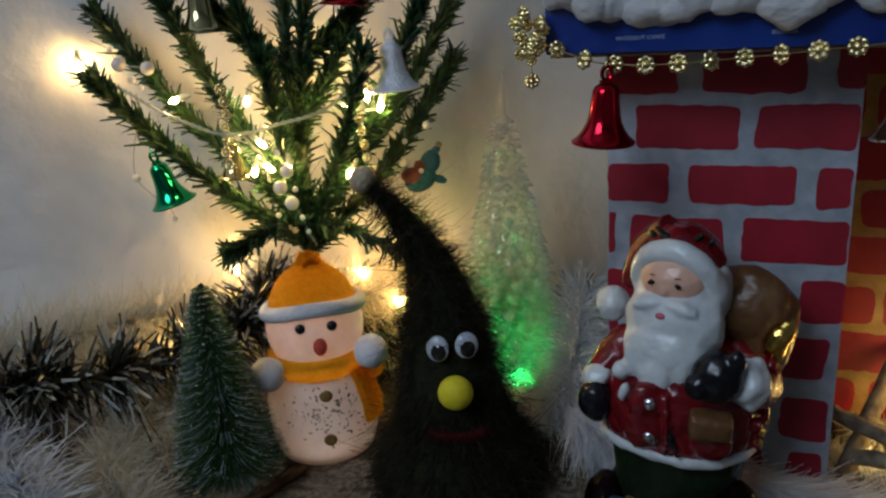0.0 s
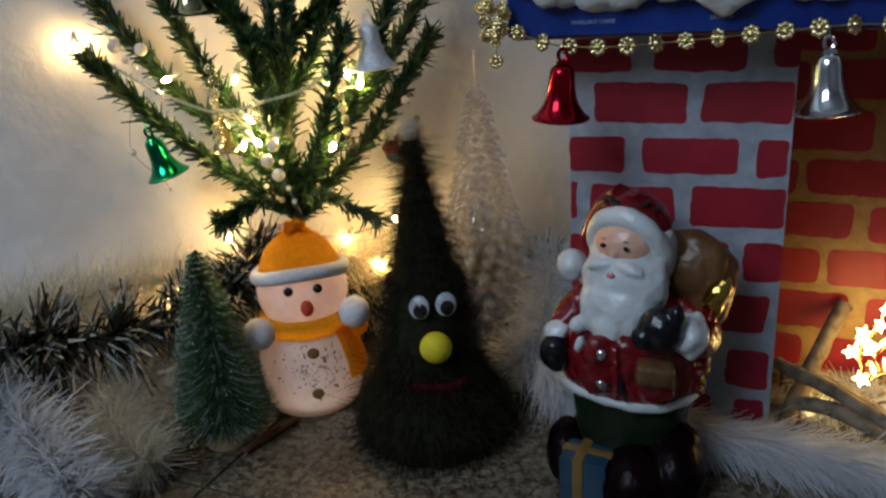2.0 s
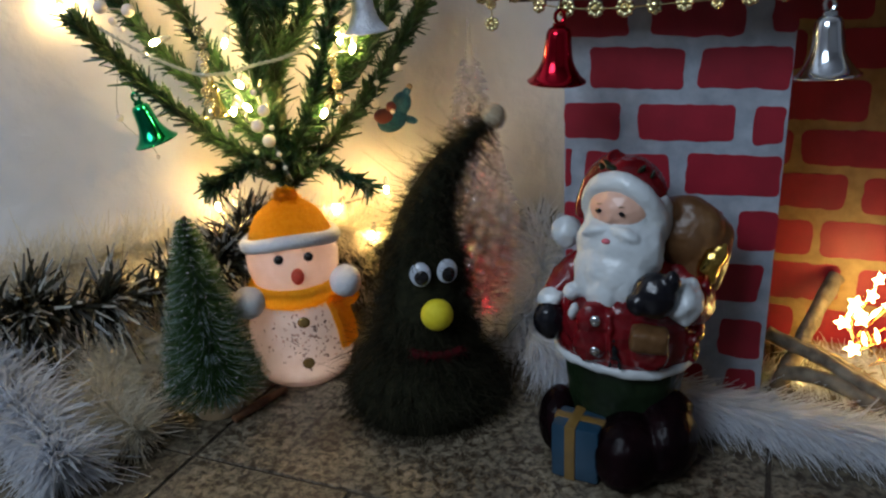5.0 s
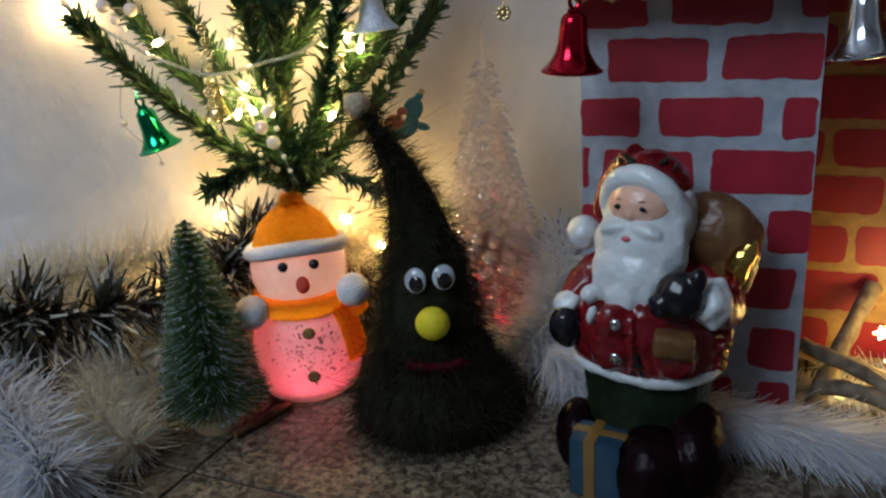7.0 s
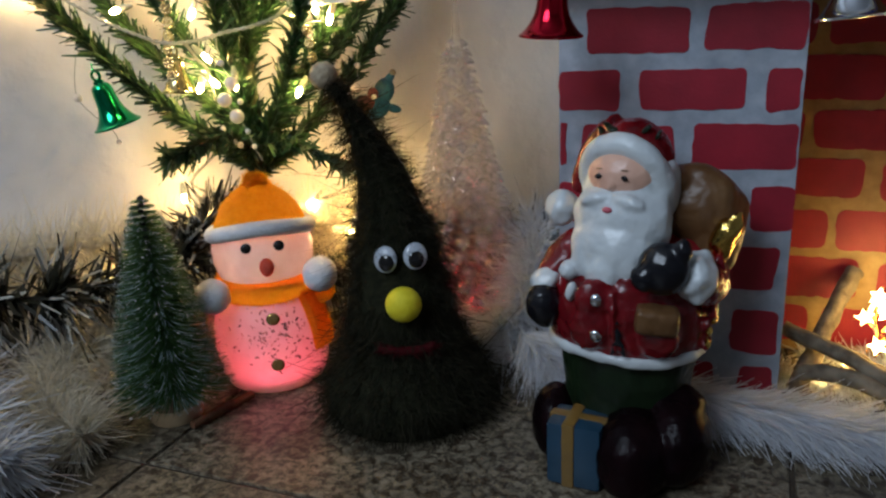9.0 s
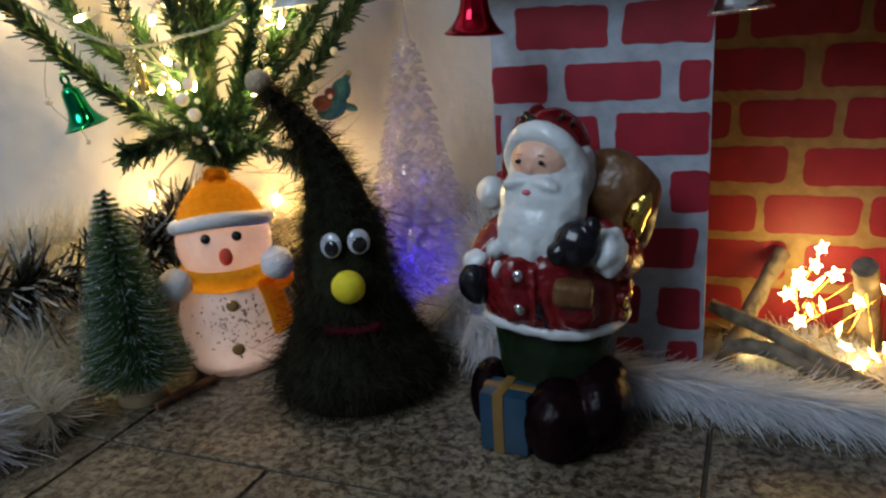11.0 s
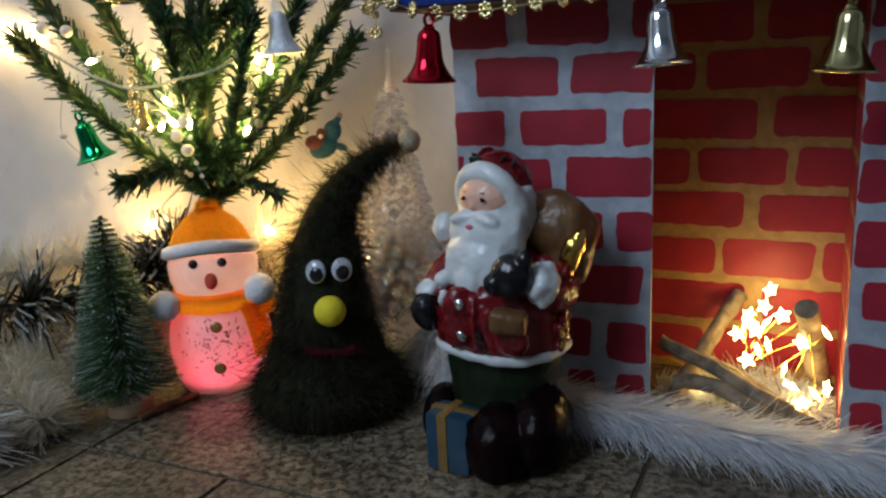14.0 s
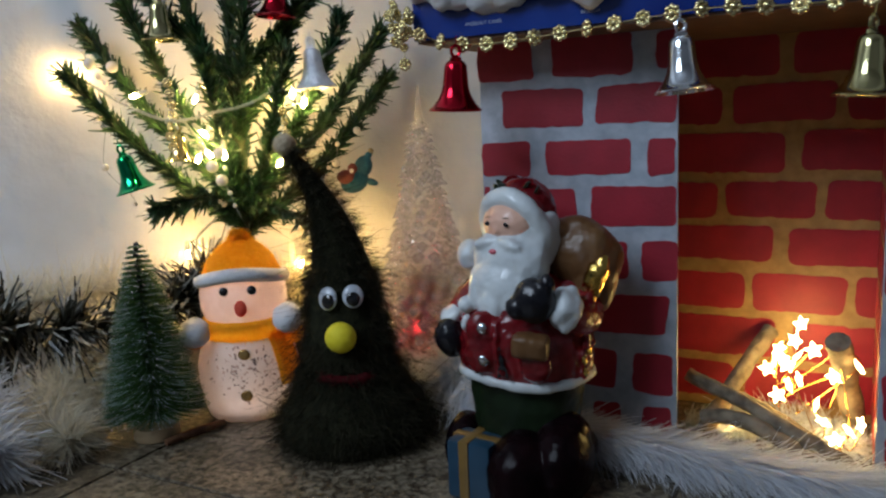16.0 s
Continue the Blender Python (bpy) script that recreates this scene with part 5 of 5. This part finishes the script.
# bend of the toy: seconds, sideways lean of its tip in metres
SWING = [
    (0, -0.038), (0.2, -0.03), (0.4, 0.05), (0.5, 0.055), (0.65, 0.03), (0.8, 0.003), (1, -0.033), (1.2, -0.034),
    (1.35, -0.02), (1.5, 0.011), (1.6, 0.035), (1.75, 0.04), (2, -0.002), (2.2, -0.028), (2.4, -0.032), (2.5, -0.029),
    (2.65, 0.02), (2.8, 0.052), (3, 0.041), (3.2, -0.01), (3.4, -0.032), (3.7, -0.03), (3.95, 0.052), (4.1, 0.045),
    (4.3, -0.005), (4.55, -0.034), (4.8, -0.02), (5.0, 0.045), (5.2, 0.05), (5.3, 0.03), (5.5, -0.019), (5.7, -0.033),
    (5.85, -0.02), (6, 0.004), (6.15, 0.035), (6.3, 0.025), (6.5, -0.008), (6.7, -0.028), (7, -0.029), (7.2, -0.02),
    (7.3, 0.045), (7.4, 0.045), (7.5, 0.016), (7.7, -0.03), (8, -0.027), (8.2, -0.015), (8.4, 0.04), (8.5, 0.039),
    (8.7, 0.01), (8.95, -0.03), (9.3, -0.03), (9.6, 0.045), (9.75, 0.04), (9.95, 0), (10.2, -0.032), (10.4, -0.02),
    (10.6, 0.045), (10.8, 0.01), (11, -0.037), (11.2, -0.036), (11.4, -0.015), (11.5, 0.006), (11.65, 0.045), (11.8, 0.03),
    (12, -0.005), (12.2, -0.03), (12.4, -0.034), (12.5, -0.029), (12.65, -0.01), (12.8, 0.045), (13, 0.049), (13.1, 0.02),
    (13.2, -0.004), (13.35, -0.033), (13.5, -0.033), (13.7, -0.03), (13.8, 0.002), (13.9, 0.04), (14, 0.057), (14.2, 0.01),
    (14.4, -0.036), (14.5, -0.037), (14.75, -0.034), (14.9, -0.015), (15, 0.01), (15.2, 0.055), (15.3, 0.045), (15.5, -0.004),
    (15.65, -0.03), (16, -0.03),
]


def spine(x):
    """Total bend in radians that carries the tip x metres sideways."""
    lo, hi = -1.5, 1.5
    for _ in range(40):
        k = 0.5 * (lo + hi)
        tip = HAT_L * ((1 - math.cos(k)) / k if abs(k) > 1e-4 else k / 2) + 0.105 * math.sin(k * 0.03)
        lo, hi = (k, hi) if tip < x else (lo, k)
    return 0.5 * (lo + hi)


def turn_rows(states, last):
    """Rows of a colour disc: it stands at a quarter until shortly before the next change."""
    rows, now = [(0.0, states[0][1])], states[0][1]
    for t, q in states[1:]:
        if q != now:
            rows += [(t - 0.167, now)]
            step = q - now
            parts = max(1, abs(step)) * 2
            for i in range(1, parts + 1):
                rows.append((t - 0.167 + 0.1 * i / parts if parts > 3 else t - 0.167 + 0.0667 * i / parts * 1.5, now + step * i / parts))
            now = q
    rows.append((last, now))
    return rows


def motions():
    keyed = {k: [] for k in range(HAT_N)}
    body_rows = []
    for t, x in SWING:
        k = spine(x)
        yaw = 5 * max(-0.6, min(1.0, x / 0.045))
        lean = Matrix.Rotation(k * 0.03, 4, "Y")
        m = lean @ Matrix.Rotation(radians(yaw), 4, "Z")
        body_rows.append((t, m))
        at = lean @ Vector((0, 0, HAT_Z))
        ang = k * 0.03
        h = HAT_L / HAT_N
        for i in range(HAT_N):
            ang += k / HAT_N * 0.5
            keyed[i].append((t, Matrix.Translation(at) @ Matrix.Rotation(ang, 4, "Y") @ Matrix.Rotation(radians(yaw), 4, "Z")))
            at = at + Vector((math.sin(ang), 0, math.cos(ang))) * h
            ang += k / HAT_N * 0.5
    walk(toy_body, body_rows)
    for i in range(HAT_N):
        walk(toy_segs[i], keyed[i])
    pink = [(0.0, 0), (1.0, 1), (2.0, 0), (3.2, 1), (3.6, 0), (4.4, 1), (5.0, 0), (6.0, 1), (7.7, 0), (8.5, 1), (9.2, 0), (9.8, 1), (10.2, 0), (10.7, 1), (11.0, 0), (11.5, 1), (11.9, 0), (13.2, 1), (13.4, 0), (14.0, 1), (14.9, 0), (15.9, 0)]
    walk(snow_wheel, [(t, pose(0, 0, 0.0047, 0, 0, -90 - 90 * q)) for t, q in turn_rows(pink, 16.0)])
    glow = [(0.0, 1), (0.4, 0), (0.8, 1), (1.0, 0), (1.7, 1), (2.0, 0), (2.5, 1), (3.0, 2), (3.6, 1), (4.2, 2), (5.0, 2), (6.5, 1), (7.0, 2), (8.0, 1), (8.5, 2), (9.4, 1), (10.2, 2), (11.0, 3), (11.5, 2), (12.0, 0), (13.4, 1), (13.6, 0), (14.2, 1), (14.5, 2), (15.0, 1), (15.5, 2)]
    walk(cone_wheel, [(t, pose(0, 0, 0.0098, 0, 0, -90 * q)) for t, q in turn_rows(glow, 16.0)])


motions()
